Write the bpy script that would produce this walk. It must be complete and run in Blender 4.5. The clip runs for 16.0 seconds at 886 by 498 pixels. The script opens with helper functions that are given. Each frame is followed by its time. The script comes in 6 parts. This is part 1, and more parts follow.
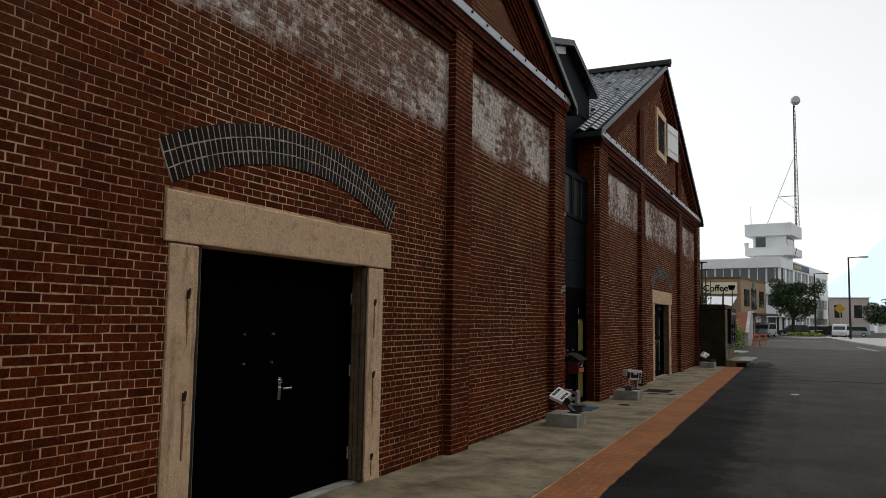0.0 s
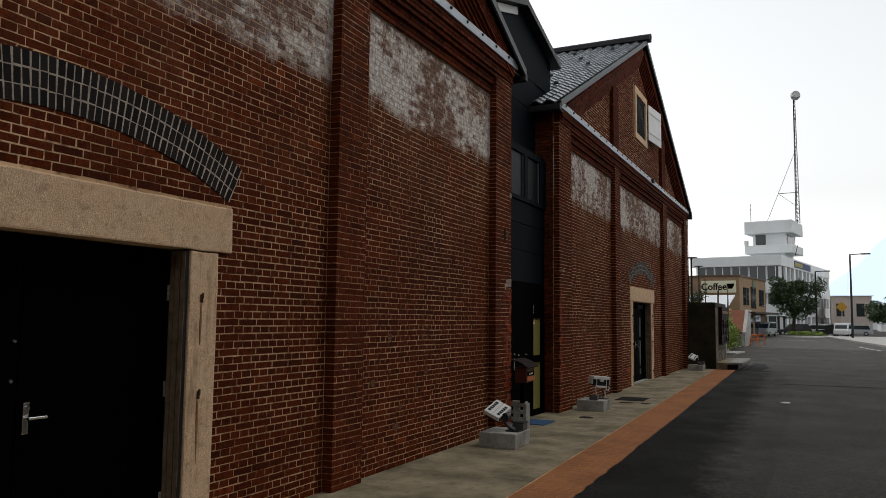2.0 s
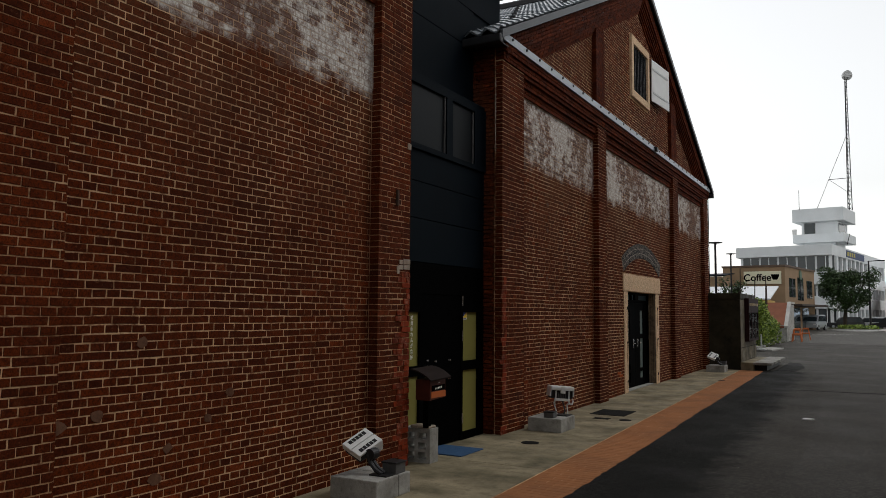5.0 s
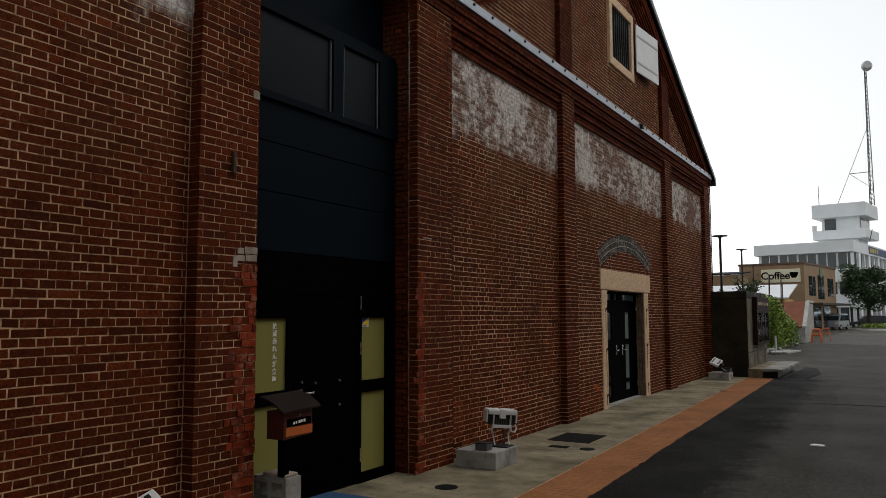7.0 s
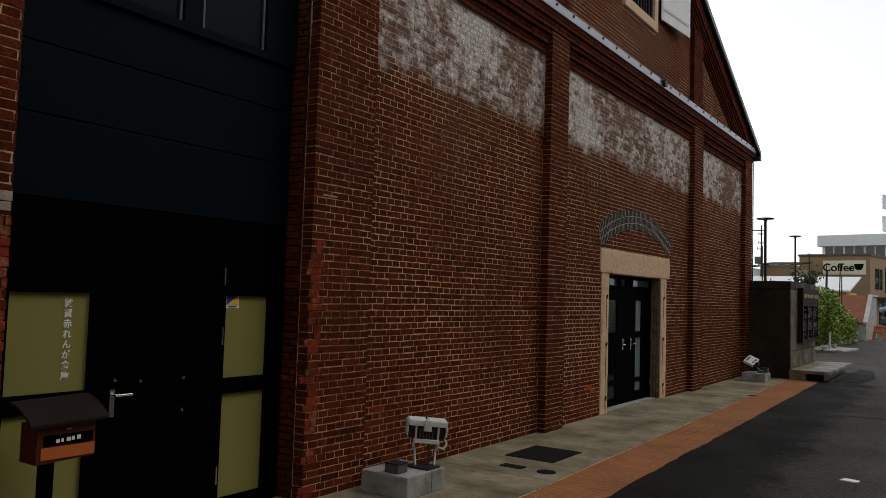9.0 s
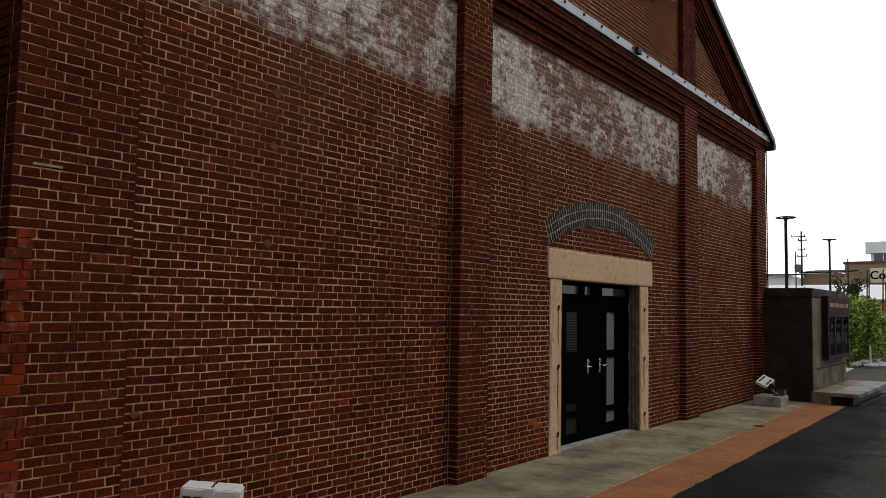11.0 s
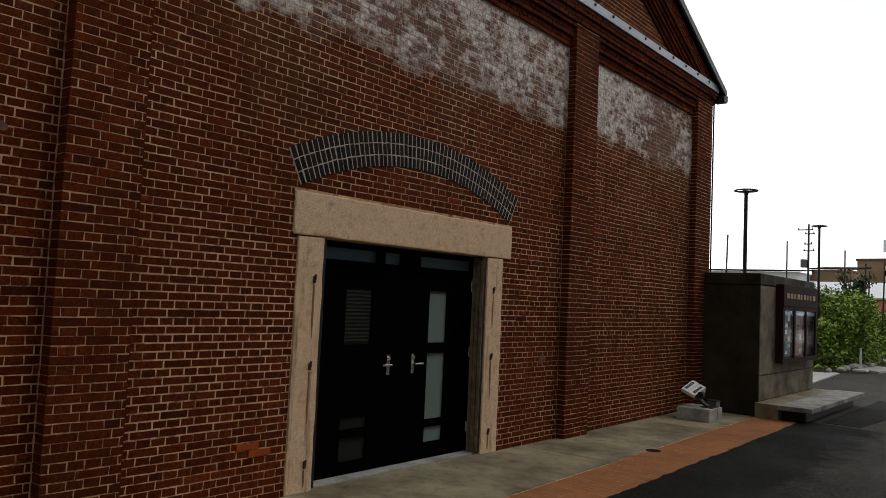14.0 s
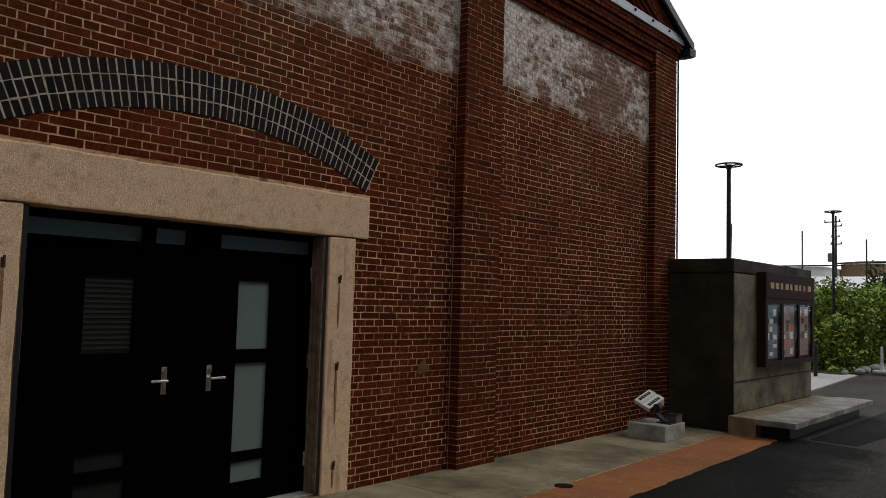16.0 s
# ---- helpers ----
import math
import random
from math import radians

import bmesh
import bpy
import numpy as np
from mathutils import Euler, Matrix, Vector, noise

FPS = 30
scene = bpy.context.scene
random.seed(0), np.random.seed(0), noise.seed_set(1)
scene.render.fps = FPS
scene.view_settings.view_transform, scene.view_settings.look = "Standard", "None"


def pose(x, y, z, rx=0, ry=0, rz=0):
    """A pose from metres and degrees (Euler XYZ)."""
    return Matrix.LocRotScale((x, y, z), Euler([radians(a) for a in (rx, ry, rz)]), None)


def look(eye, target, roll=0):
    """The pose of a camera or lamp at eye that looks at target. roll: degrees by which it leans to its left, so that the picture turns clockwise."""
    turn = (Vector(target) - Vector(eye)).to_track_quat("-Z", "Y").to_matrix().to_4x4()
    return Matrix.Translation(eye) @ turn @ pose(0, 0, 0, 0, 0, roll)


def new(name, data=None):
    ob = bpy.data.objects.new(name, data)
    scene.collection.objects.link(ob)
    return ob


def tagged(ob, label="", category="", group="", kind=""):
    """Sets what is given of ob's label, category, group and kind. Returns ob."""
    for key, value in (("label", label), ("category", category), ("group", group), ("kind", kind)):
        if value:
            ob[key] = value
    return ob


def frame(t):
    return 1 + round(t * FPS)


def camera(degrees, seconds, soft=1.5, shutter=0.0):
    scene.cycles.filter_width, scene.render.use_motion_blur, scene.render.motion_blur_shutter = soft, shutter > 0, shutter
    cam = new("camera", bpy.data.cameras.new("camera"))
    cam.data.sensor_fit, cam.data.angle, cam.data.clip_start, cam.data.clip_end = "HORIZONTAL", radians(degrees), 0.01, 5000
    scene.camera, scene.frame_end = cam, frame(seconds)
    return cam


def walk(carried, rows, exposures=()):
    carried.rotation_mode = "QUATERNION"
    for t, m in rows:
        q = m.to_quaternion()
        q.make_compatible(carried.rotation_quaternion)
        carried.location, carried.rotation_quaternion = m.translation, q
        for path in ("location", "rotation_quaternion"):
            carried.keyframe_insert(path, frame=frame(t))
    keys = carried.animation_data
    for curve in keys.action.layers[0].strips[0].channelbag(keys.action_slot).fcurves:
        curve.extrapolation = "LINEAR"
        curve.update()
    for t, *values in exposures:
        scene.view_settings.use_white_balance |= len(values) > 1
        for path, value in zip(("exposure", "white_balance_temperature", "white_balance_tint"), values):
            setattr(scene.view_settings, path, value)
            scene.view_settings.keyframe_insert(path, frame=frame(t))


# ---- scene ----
cam = camera(59.9, 16.0, soft=0.75)
PATH = [
    (0, (-0.127, 1.217, 1.685), (-0.993, 3.011, 1.864), 0.9),
    (0.5, (-0.017, 1.774, 1.669), (-0.846, 3.584, 1.859), -0.0),
    (1, (-0.037, 2.364, 1.685), (-0.871, 4.17, 1.885), -0.3),
    (1.5, (0.072, 2.971, 1.667), (-0.74, 4.788, 1.864), -0.3),
    (2, (0.066, 3.588, 1.69), (-0.805, 5.38, 1.871), 0.6),
    (2.5, (0.144, 4.21, 1.675), (-0.692, 6.02, 1.834), 0.9),
    (3, (0.144, 4.841, 1.684), (-0.745, 6.625, 1.855), 1.2),
    (3.5, (0.238, 5.442, 1.665), (-0.664, 7.22, 1.826), 1.5),
    (4, (0.225, 6.112, 1.691), (-0.7, 7.876, 1.873), 0.4),
    (4.5, (0.324, 6.702, 1.704), (-0.604, 8.467, 1.845), 0.8),
    (4.7, (0.391, 6.945, 1.711), (-0.567, 8.694, 1.863), 0.7),
    (6.8, (0.467, 9.772, 1.756), (-0.538, 11.491, 1.94), 0.0),
    (7, (0.426, 10.045, 1.746), (-0.588, 11.76, 1.917), -0.2),
    (7.5, (0.428, 10.656, 1.748), (-0.585, 12.376, 1.878), -0.4),
    (8, (0.473, 11.318, 1.735), (-0.568, 13.021, 1.863), -0.2),
    (8.2, (0.498, 11.566, 1.734), (-0.542, 13.27, 1.863), 0.3),
    (10.3, (0.462, 14.246, 1.858), (-0.831, 15.768, 1.956), 3.3),
    (10.5, (0.462, 14.549, 1.814), (-0.778, 16.115, 1.922), 2.8),
    (11, (0.563, 15.33, 1.798), (-0.661, 16.905, 1.953), 1.1),
    (11.5, (0.577, 16.02, 1.773), (-0.577, 17.649, 1.891), 1.3),
    (12, (0.679, 16.766, 1.766), (-0.505, 18.37, 1.916), 1.2),
    (12.5, (0.697, 17.471, 1.732), (-0.473, 19.087, 1.87), 1.2),
    (13, (0.785, 18.112, 1.746), (-0.454, 19.675, 1.89), 1.3),
    (13.5, (0.786, 18.818, 1.687), (-0.408, 20.418, 1.798), 1.0),
    (14, (0.804, 19.522, 1.714), (-0.461, 21.066, 1.843), 2.6),
    (14.5, (0.81, 20.192, 1.678), (-0.444, 21.744, 1.807), 3.8),
    (15, (0.866, 20.869, 1.688), (-0.46, 22.361, 1.81), 3.5),
    (15.5, (0.793, 21.542, 1.672), (-0.504, 23.059, 1.791), 3.4),
    (16, (0.812, 22.281, 1.662), (-0.513, 23.772, 1.8), 1.6),
]
walk(cam, [(t, look(eye, target, roll)) for t, eye, target, roll in PATH],
     [(0, -0.05), (8.2, -0.05), (10.5, 0.0), (11.0, 0.18), (11.5, 0.18), (12.0, 0.08), (13.0, -0.03), (16, -0.04)])

# ---------------------------------------------------------------- world and light
world = bpy.data.worlds.new("overcast")
scene.world = world
world.use_nodes = True
wn, wl = world.node_tree.nodes, world.node_tree.links
wn.clear()
sky = wn.new("ShaderNodeTexSky")
sky.sky_type = "NISHITA"
sky.sun_disc = False
sky.sun_elevation, sky.sun_rotation = radians(55), radians(-50)
sky.air_density, sky.dust_density, sky.ozone_density = 1.6, 0.5, 1.0
grey = wn.new("ShaderNodeHueSaturation")
grey.inputs["Saturation"].default_value = 0.10
bg = wn.new("ShaderNodeBackground")
bg.inputs["Strength"].default_value = 0.15
wout = wn.new("ShaderNodeOutputWorld")
wl.new(sky.outputs[0], grey.inputs["Color"])
wl.new(grey.outputs[0], bg.inputs["Color"])
wl.new(bg.outputs[0], wout.inputs[0])

sun = new("sun", bpy.data.lights.new("sun", "SUN"))
sun.data.energy, sun.data.angle, sun.data.color = 0.8, radians(30), (1.0, 0.97, 0.93)
sun.matrix_world = look((0, 0, 0), (-0.46, -0.46, -0.76))
scene.view_settings.exposure = 0.0


# ---------------------------------------------------------------- materials
class Mat:
    """A node material under construction."""

    def __init__(self, name, rough=0.8, metal=0.0, spec=0.4):
        self.m = bpy.data.materials.new(name)
        self.m.use_nodes = True
        self.n, self.l = self.m.node_tree.nodes, self.m.node_tree.links
        self.b = self.n["Principled BSDF"]
        self.b.inputs["Roughness"].default_value = rough
        self.b.inputs["Metallic"].default_value = metal
        self.b.inputs["Specular IOR Level"].default_value = spec
        self.geo = self.n.new("ShaderNodeNewGeometry")
        self.pos = self.geo.outputs["Position"]

    def link(self, a, b):
        self.l.new(a, b)

    def noise(self, scale, detail=4.0, rough=0.55, stretch=None):
        t = self.n.new("ShaderNodeTexNoise")
        t.inputs["Scale"].default_value, t.inputs["Detail"].default_value = scale, detail
        t.inputs["Roughness"].default_value = rough
        src = self.pos
        if stretch:
            mp = self.n.new("ShaderNodeMapping")
            mp.inputs["Scale"].default_value = stretch
            self.link(src, mp.inputs["Vector"])
            src = mp.outputs[0]
        self.link(src, t.inputs["Vector"])
        return t.outputs["Fac"]

    def ramp(self, fac, lo, hi, a=0.0, b=1.0):
        r = self.n.new("ShaderNodeMapRange")
        r.inputs["From Min"].default_value, r.inputs["From Max"].default_value = lo, hi
        r.inputs["To Min"].default_value, r.inputs["To Max"].default_value = a, b
        self.link(fac, r.inputs["Value"])
        return r.outputs[0]

    def math(self, op, a, b=None):
        q = self.n.new("ShaderNodeMath")
        q.operation = op
        for i, v in enumerate((a, b)):
            if v is None:
                continue
            if isinstance(v, (int, float)):
                q.inputs[i].default_value = v
            else:
                self.link(v, q.inputs[i])
        return q.outputs[0]

    def mix(self, fac, a, b, mode="MIX"):
        x = self.n.new("ShaderNodeMix")
        x.data_type, x.blend_type = "RGBA", mode
        if isinstance(fac, (int, float)):
            x.inputs["Factor"].default_value = fac
        else:
            self.link(fac, x.inputs["Factor"])
        for key, v in ((6, a), (7, b)):
            if isinstance(v, tuple):
                x.inputs[key].default_value = (*v, 1)
            else:
                self.link(v, x.inputs[key])
        return x.outputs[2]

    def axis(self, i):
        s = self.n.new("ShaderNodeSeparateXYZ")
        self.link(self.pos, s.inputs[0])
        return s.outputs[i]

    def rand(self):
        o = self.n.new("ShaderNodeObjectInfo")
        return self.math("FRACT", self.math("ADD", o.outputs["Random"], self.geo.outputs["Random Per Island"]))

    def colour(self, c):
        if isinstance(c, tuple):
            self.b.inputs["Base Color"].default_value = (*c, 1)
        else:
            self.link(c, self.b.inputs["Base Color"])
        return self

    def rough(self, r):
        self.link(r, self.b.inputs["Roughness"])
        return self

    def bump(self, height, strength=0.3, dist=0.01):
        k = self.n.new("ShaderNodeBump")
        k.inputs["Strength"].default_value, k.inputs["Distance"].default_value = strength, dist
        self.link(height, k.inputs["Height"])
        self.link(k.outputs[0], self.b.inputs["Normal"])
        return self


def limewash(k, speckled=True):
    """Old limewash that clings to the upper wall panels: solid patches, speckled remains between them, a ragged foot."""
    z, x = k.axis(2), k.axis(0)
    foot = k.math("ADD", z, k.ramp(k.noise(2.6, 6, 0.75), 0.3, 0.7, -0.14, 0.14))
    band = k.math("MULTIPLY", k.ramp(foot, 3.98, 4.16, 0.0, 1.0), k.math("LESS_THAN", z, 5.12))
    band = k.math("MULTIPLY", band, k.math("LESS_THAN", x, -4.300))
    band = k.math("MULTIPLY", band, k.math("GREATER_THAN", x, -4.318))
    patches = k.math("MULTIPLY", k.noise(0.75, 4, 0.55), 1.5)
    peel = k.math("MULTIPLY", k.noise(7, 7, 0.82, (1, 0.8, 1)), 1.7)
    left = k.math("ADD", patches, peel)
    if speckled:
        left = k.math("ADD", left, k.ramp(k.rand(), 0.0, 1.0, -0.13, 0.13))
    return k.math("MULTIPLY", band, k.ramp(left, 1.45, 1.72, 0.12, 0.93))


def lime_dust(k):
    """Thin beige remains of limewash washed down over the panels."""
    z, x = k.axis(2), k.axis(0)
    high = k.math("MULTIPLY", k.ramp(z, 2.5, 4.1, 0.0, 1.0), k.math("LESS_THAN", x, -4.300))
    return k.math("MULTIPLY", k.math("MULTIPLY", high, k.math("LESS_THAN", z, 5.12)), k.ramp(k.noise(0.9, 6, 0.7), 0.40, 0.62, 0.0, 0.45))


def brick_material():
    k = Mat("red_brick", 0.85, 0, 0.05)
    r = k.rand()
    base = k.mix(r, (0.080, 0.0132, 0.0030), (0.176, 0.0318, 0.0064))
    base = k.mix(k.ramp(r, 0.07, 0.0, 0, 0.6), base, (0.050, 0.0110, 0.0050))
    base = k.mix(k.ramp(r, 0.985, 0.99, 0, 0.8), base, (0.27, 0.0520, 0.0130))
    base = k.mix(k.ramp(k.noise(0.45, 5, 0.6), 0.42, 0.68, 0, 0.75), base, (0.070, 0.0168, 0.0066))
    base = k.mix(k.ramp(k.noise(1.3, 4, 0.6, (1, 1, 0.35)), 0.54, 0.74, 0, 0.6), base, (0.19, 0.038, 0.0120))
    base = k.mix(k.ramp(k.noise(18, 5, 0.75), 0.48, 0.62, 0, 0.65), base, (0.046, 0.0100, 0.0040))
    base = k.mix(k.ramp(k.noise(70, 4, 0.8), 0.45, 0.64, 0, 0.8), base, (0.022, 0.0062, 0.0030))
    base = k.mix(k.ramp(k.noise(24, 5, 0.8), 0.58, 0.74, 0, 0.55), base, (0.25, 0.112, 0.058))
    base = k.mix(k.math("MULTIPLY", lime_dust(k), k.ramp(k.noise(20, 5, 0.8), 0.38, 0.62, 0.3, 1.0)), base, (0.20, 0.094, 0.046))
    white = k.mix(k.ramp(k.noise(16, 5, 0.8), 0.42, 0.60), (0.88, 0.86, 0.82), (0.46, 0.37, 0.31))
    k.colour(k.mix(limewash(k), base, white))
    k.bump(k.noise(60, 6, 0.75), 0.7, 0.006)
    k.rough(k.ramp(k.noise(9, 3), 0.3, 0.7, 0.75, 0.95))
    return k.m


def mortar_material():
    k = Mat("lime_mortar", 0.95, 0, 0.1)
    base = k.mix(k.ramp(k.noise(0.7, 5), 0.35, 0.7), (0.76, 0.51, 0.300), (0.36, 0.195, 0.100))
    base = k.mix(k.ramp(k.noise(7, 6, 0.8), 0.48, 0.64, 0, 0.9), base, (0.120, 0.045, 0.024))
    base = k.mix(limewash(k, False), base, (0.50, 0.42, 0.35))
    k.colour(base).bump(k.noise(60, 5), 0.4, 0.004)
    return k.m


def patch_brick_material():
    k = Mat("relaid_orange_brick", 0.85, 0, 0.1)
    base = k.mix(k.rand(), (0.13, 0.0165, 0.0045), (0.27, 0.038, 0.0100))
    base = k.mix(k.ramp(k.noise(8, 6, 0.8), 0.52, 0.64, 0, 0.6), base, (0.40, 0.22, 0.15))
    base = k.mix(k.ramp(k.noise(5, 5, 0.7), 0.46, 0.64, 0, 0.8), base, (0.075, 0.017, 0.008))
    k.colour(base).bump(k.noise(45, 6, 0.7), 0.6, 0.008)
    return k.m


def arch_material():
    k = Mat("blue_grey_glazed_brick", 0.6, 0, 0.08)
    base = k.mix(k.rand(), (0.005, 0.0042, 0.0037), (0.017, 0.0140, 0.0122))
    base = k.mix(k.ramp(k.noise(30, 4, 0.7), 0.58, 0.8, 0, 0.3), base, (0.10, 0.085, 0.075))
    k.colour(base).bump(k.noise(50, 5), 0.4, 0.005)
    return k.m


def granite_material():
    k = Mat("warm_granite", 0.85, 0, 0.1)
    base = k.mix(k.ramp(k.noise(130, 3, 0.8), 0.36, 0.64), (0.50, 0.32, 0.185), (1.0, 0.76, 0.52))
    base = k.mix(k.ramp(k.noise(28, 5, 0.75), 0.50, 0.68, 0, 0.5), base, (0.46, 0.285, 0.165))
    base = k.mix(k.ramp(k.noise(3.0, 5, 0.65), 0.45, 0.72, 0, 0.5), base, (0.78, 0.51, 0.31))
    base = k.mix(k.ramp(k.noise(11, 6, 0.75), 0.52, 0.68, 0, 0.6), base, (0.34, 0.20, 0.115))
    drip = k.ramp(k.noise(9.0, 4, 0.65, (1, 1, 0.09)), 0.56, 0.72, 0, 0.75)
    drip = k.math("MULTIPLY", drip, k.math("LESS_THAN", k.axis(2), 2.18))
    base = k.mix(drip, base, (0.20, 0.115, 0.06))
    k.colour(base).bump(k.noise(100, 4, 0.75), 0.8, 0.008)
    return k.m


def concrete_material(name, lo, hi, stain=0.5, scale=1.0):
    k = Mat(name, 0.9, 0, 0.15)
    base = k.mix(k.ramp(k.noise(0.9 * scale, 6, 0.65), 0.35, 0.68), hi, lo)
    base = k.mix(k.ramp(k.noise(4.5 * scale, 5, 0.7), 0.52, 0.75, 0, stain), base, tuple(c * 0.45 for c in lo))
    base = k.mix(k.ramp(k.noise(150, 3, 0.7), 0.4, 0.7, 0, 0.35), base, tuple(c * 0.6 for c in lo))
    k.colour(base).bump(k.noise(90, 5, 0.7), 0.35, 0.004)
    k.rough(k.ramp(k.noise(2.1, 4), 0.35, 0.7, 0.55, 0.9))
    return k.m


def asphalt_material(name, lo, hi, rough_lo=0.8, old=None):
    """Asphalt; with old, the shades of the worn road into which this newer strip thins out."""
    k = Mat(name, 0.9, 0, 0.08 if old else 0.13)

    def layers(lo, hi):
        base = k.mix(k.ramp(k.noise(0.35, 6, 0.6), 0.35, 0.68), lo, hi)
        base = k.mix(k.ramp(k.noise(1.1, 6, 0.7, (1, 0.4, 1)), 0.5, 0.75, 0, 0.5), base, tuple(c * 0.5 for c in lo))
        base = k.mix(k.ramp(k.noise(17, 5, 0.85), 0.50, 0.66, 0, 0.6), base, tuple(c * 2.4 for c in hi))
        base = k.mix(k.ramp(k.noise(15, 5, 0.85, (1, 0.9, 1)), 0.48, 0.36, 0, 0.7), base, tuple(c * 0.35 for c in lo))
        base = k.mix(k.ramp(k.noise(42, 4, 0.85), 0.54, 0.66, 0, 0.9), base, tuple(min(1, c * 3.6) for c in hi))
        return k.mix(k.ramp(k.noise(38, 4, 0.85), 0.46, 0.32, 0, 0.8), base, tuple(c * 0.35 for c in lo))

    base = layers(lo, hi)
    if old:
        d = k.math("ADD", k.math("ADD", k.axis(0), k.math("MULTIPLY", k.axis(1), 0.0225)), k.ramp(k.noise(2.2, 6, 0.8), 0.3, 0.7, -0.30, 0.30))
        base = k.mix(k.ramp(d, -0.90, -0.55), base, layers(*old))
    k.colour(base).bump(k.noise(70, 4, 0.8), 1.0, 0.01)
    k.rough(k.ramp(k.noise(0.8, 4), 0.35, 0.7, rough_lo - 0.08, 0.92))
    return k.m


def plain(name, c, rough=0.6, metal=0.0, spec=0.4, vary=0.25, scale=3.0, bump=0.12):
    k = Mat(name, rough, metal, spec)
    dark = tuple(v * (1 - vary) for v in c)
    base = k.mix(k.ramp(k.noise(scale, 5, 0.65), 0.35, 0.7), c, dark)
    base = k.mix(k.ramp(k.noise(scale * 22, 3, 0.7), 0.45, 0.75, 0, vary), base, tuple(v * 0.7 for v in c))
    k.colour(base)
    if bump:
        k.bump(k.noise(scale * 25, 4, 0.7), bump, 0.003)
    return k.m


def glass_material(name, tint=(0.75, 0.8, 0.8), rough=0.03, film=0.0, ior=1.4):
    """Window glass: a thin see-through pane with real gloss; film is the share of a matt inner film."""
    m = bpy.data.materials.new(name)
    m.use_nodes = True
    n, l = m.node_tree.nodes, m.node_tree.links
    n.clear()
    gl, tr = n.new("ShaderNodeBsdfGlossy"), n.new("ShaderNodeBsdfTransparent")
    gl.inputs["Roughness"].default_value = rough
    gl.inputs["Color"].default_value = (0.9, 0.9, 0.9, 1)
    tr.inputs["Color"].default_value = (*tint, 1)
    fr = n.new("ShaderNodeFresnel")
    fr.inputs["IOR"].default_value = ior
    mx, out = n.new("ShaderNodeMixShader"), n.new("ShaderNodeOutputMaterial")
    l.new(fr.outputs[0], mx.inputs[0])
    inner = tr.outputs[0]
    if film:
        df, m2 = n.new("ShaderNodeBsdfDiffuse"), n.new("ShaderNodeMixShader")
        df.inputs["Color"].default_value = (*tint, 1)
        m2.inputs[0].default_value = film
        l.new(tr.outputs[0], m2.inputs[1])
        l.new(df.outputs[0], m2.inputs[2])
        inner = m2.outputs[0]
    l.new(inner, mx.inputs[1])
    l.new(gl.outputs[0], mx.inputs[2])
    l.new(mx.outputs[0], out.inputs[0])
    return m


def leaf_material(name, a, b):
    k = Mat(name, 0.55, 0, 0.35)
    k.colour(k.mix(k.geo.outputs["Random Per Island"], a, b))
    k.b.inputs["Transmission Weight"].default_value = 0.0
    k.b.inputs["Subsurface Weight"].default_value = 0.0
    return k.m


def roof_tile_material():
    k = Mat("blue_grey_roof_tile", 0.24, 0, 0.9)
    base = k.mix(k.rand(), (0.12, 0.14, 0.16), (0.24, 0.265, 0.285))
    base = k.mix(k.ramp(k.noise(6, 5), 0.5, 0.75, 0, 0.5), base, (0.12, 0.12, 0.115))
    k.colour(base).bump(k.noise(40, 4), 0.15, 0.003)
    return k.m


def paver_material():
    k = Mat("orange_brown_paver", 0.9, 0, 0.1)
    base = k.mix(k.rand(), (0.30, 0.122, 0.050), (0.345, 0.145, 0.061))
    base = k.mix(k.ramp(k.noise(1.4, 5, 0.65), 0.42, 0.7, 0, 0.7), base, (0.19, 0.09, 0.045))
    k.colour(base).bump(k.noise(110, 4, 0.7), 0.4, 0.004)
    return k.m


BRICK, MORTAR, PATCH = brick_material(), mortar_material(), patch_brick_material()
ARCHJOINT = plain("pale_arch_joint", (0.56, 0.47, 0.39), 0.95, 0, 0.05, 0.6, 14.0)
ARCH, GRANITE, TILE, PAVER = arch_material(), granite_material(), roof_tile_material(), paver_material()
APRON = concrete_material("trodden_concrete", (0.105, 0.090, 0.054), (0.36, 0.30, 0.195), 0.6, 1.7)
BLOCK = concrete_material("cast_concrete", (0.22, 0.212, 0.19), (0.46, 0.45, 0.42), 0.6, 4.0)
OLDCON = concrete_material("dark_old_concrete", (0.013, 0.0110, 0.0058), (0.052, 0.043, 0.025), 0.6, 1.3)
STEPSLAB = concrete_material("stained_slab_concrete", (0.13, 0.125, 0.11), (0.40, 0.385, 0.35), 0.6, 2.5)
SLAB = concrete_material("pale_paving_concrete", (0.36, 0.35, 0.33), (0.52, 0.51, 0.48), 0.3)
WORN = ((0.031, 0.0282, 0.0240), (0.048, 0.0437, 0.0371))
TAR = ((0.0052, 0.0048, 0.0042), (0.0098, 0.0091, 0.0080))
ASPHALT = asphalt_material("worn_asphalt", *WORN)
FRESH = asphalt_material("dark_asphalt_patch", *TAR, 0.8, WORN)
# far road shades: grazing sky sheen put into a paler base colour
SHEENROAD = asphalt_material("sheen_pale_asphalt", (0.056, 0.0525, 0.0475), (0.080, 0.0755, 0.0685))
SEAL = asphalt_material("dark_joint_seal", *TAR)
TRIM = plain("galvanised_flashing", (0.44, 0.48, 0.52), 0.45, 0.35, 0.5, 0.18, 2.0)
BLACK = plain("black_door_paint", (0.0012, 0.0013, 0.0014), 0.7, 0, 0.01, 0.3, 4.0, 0.03)
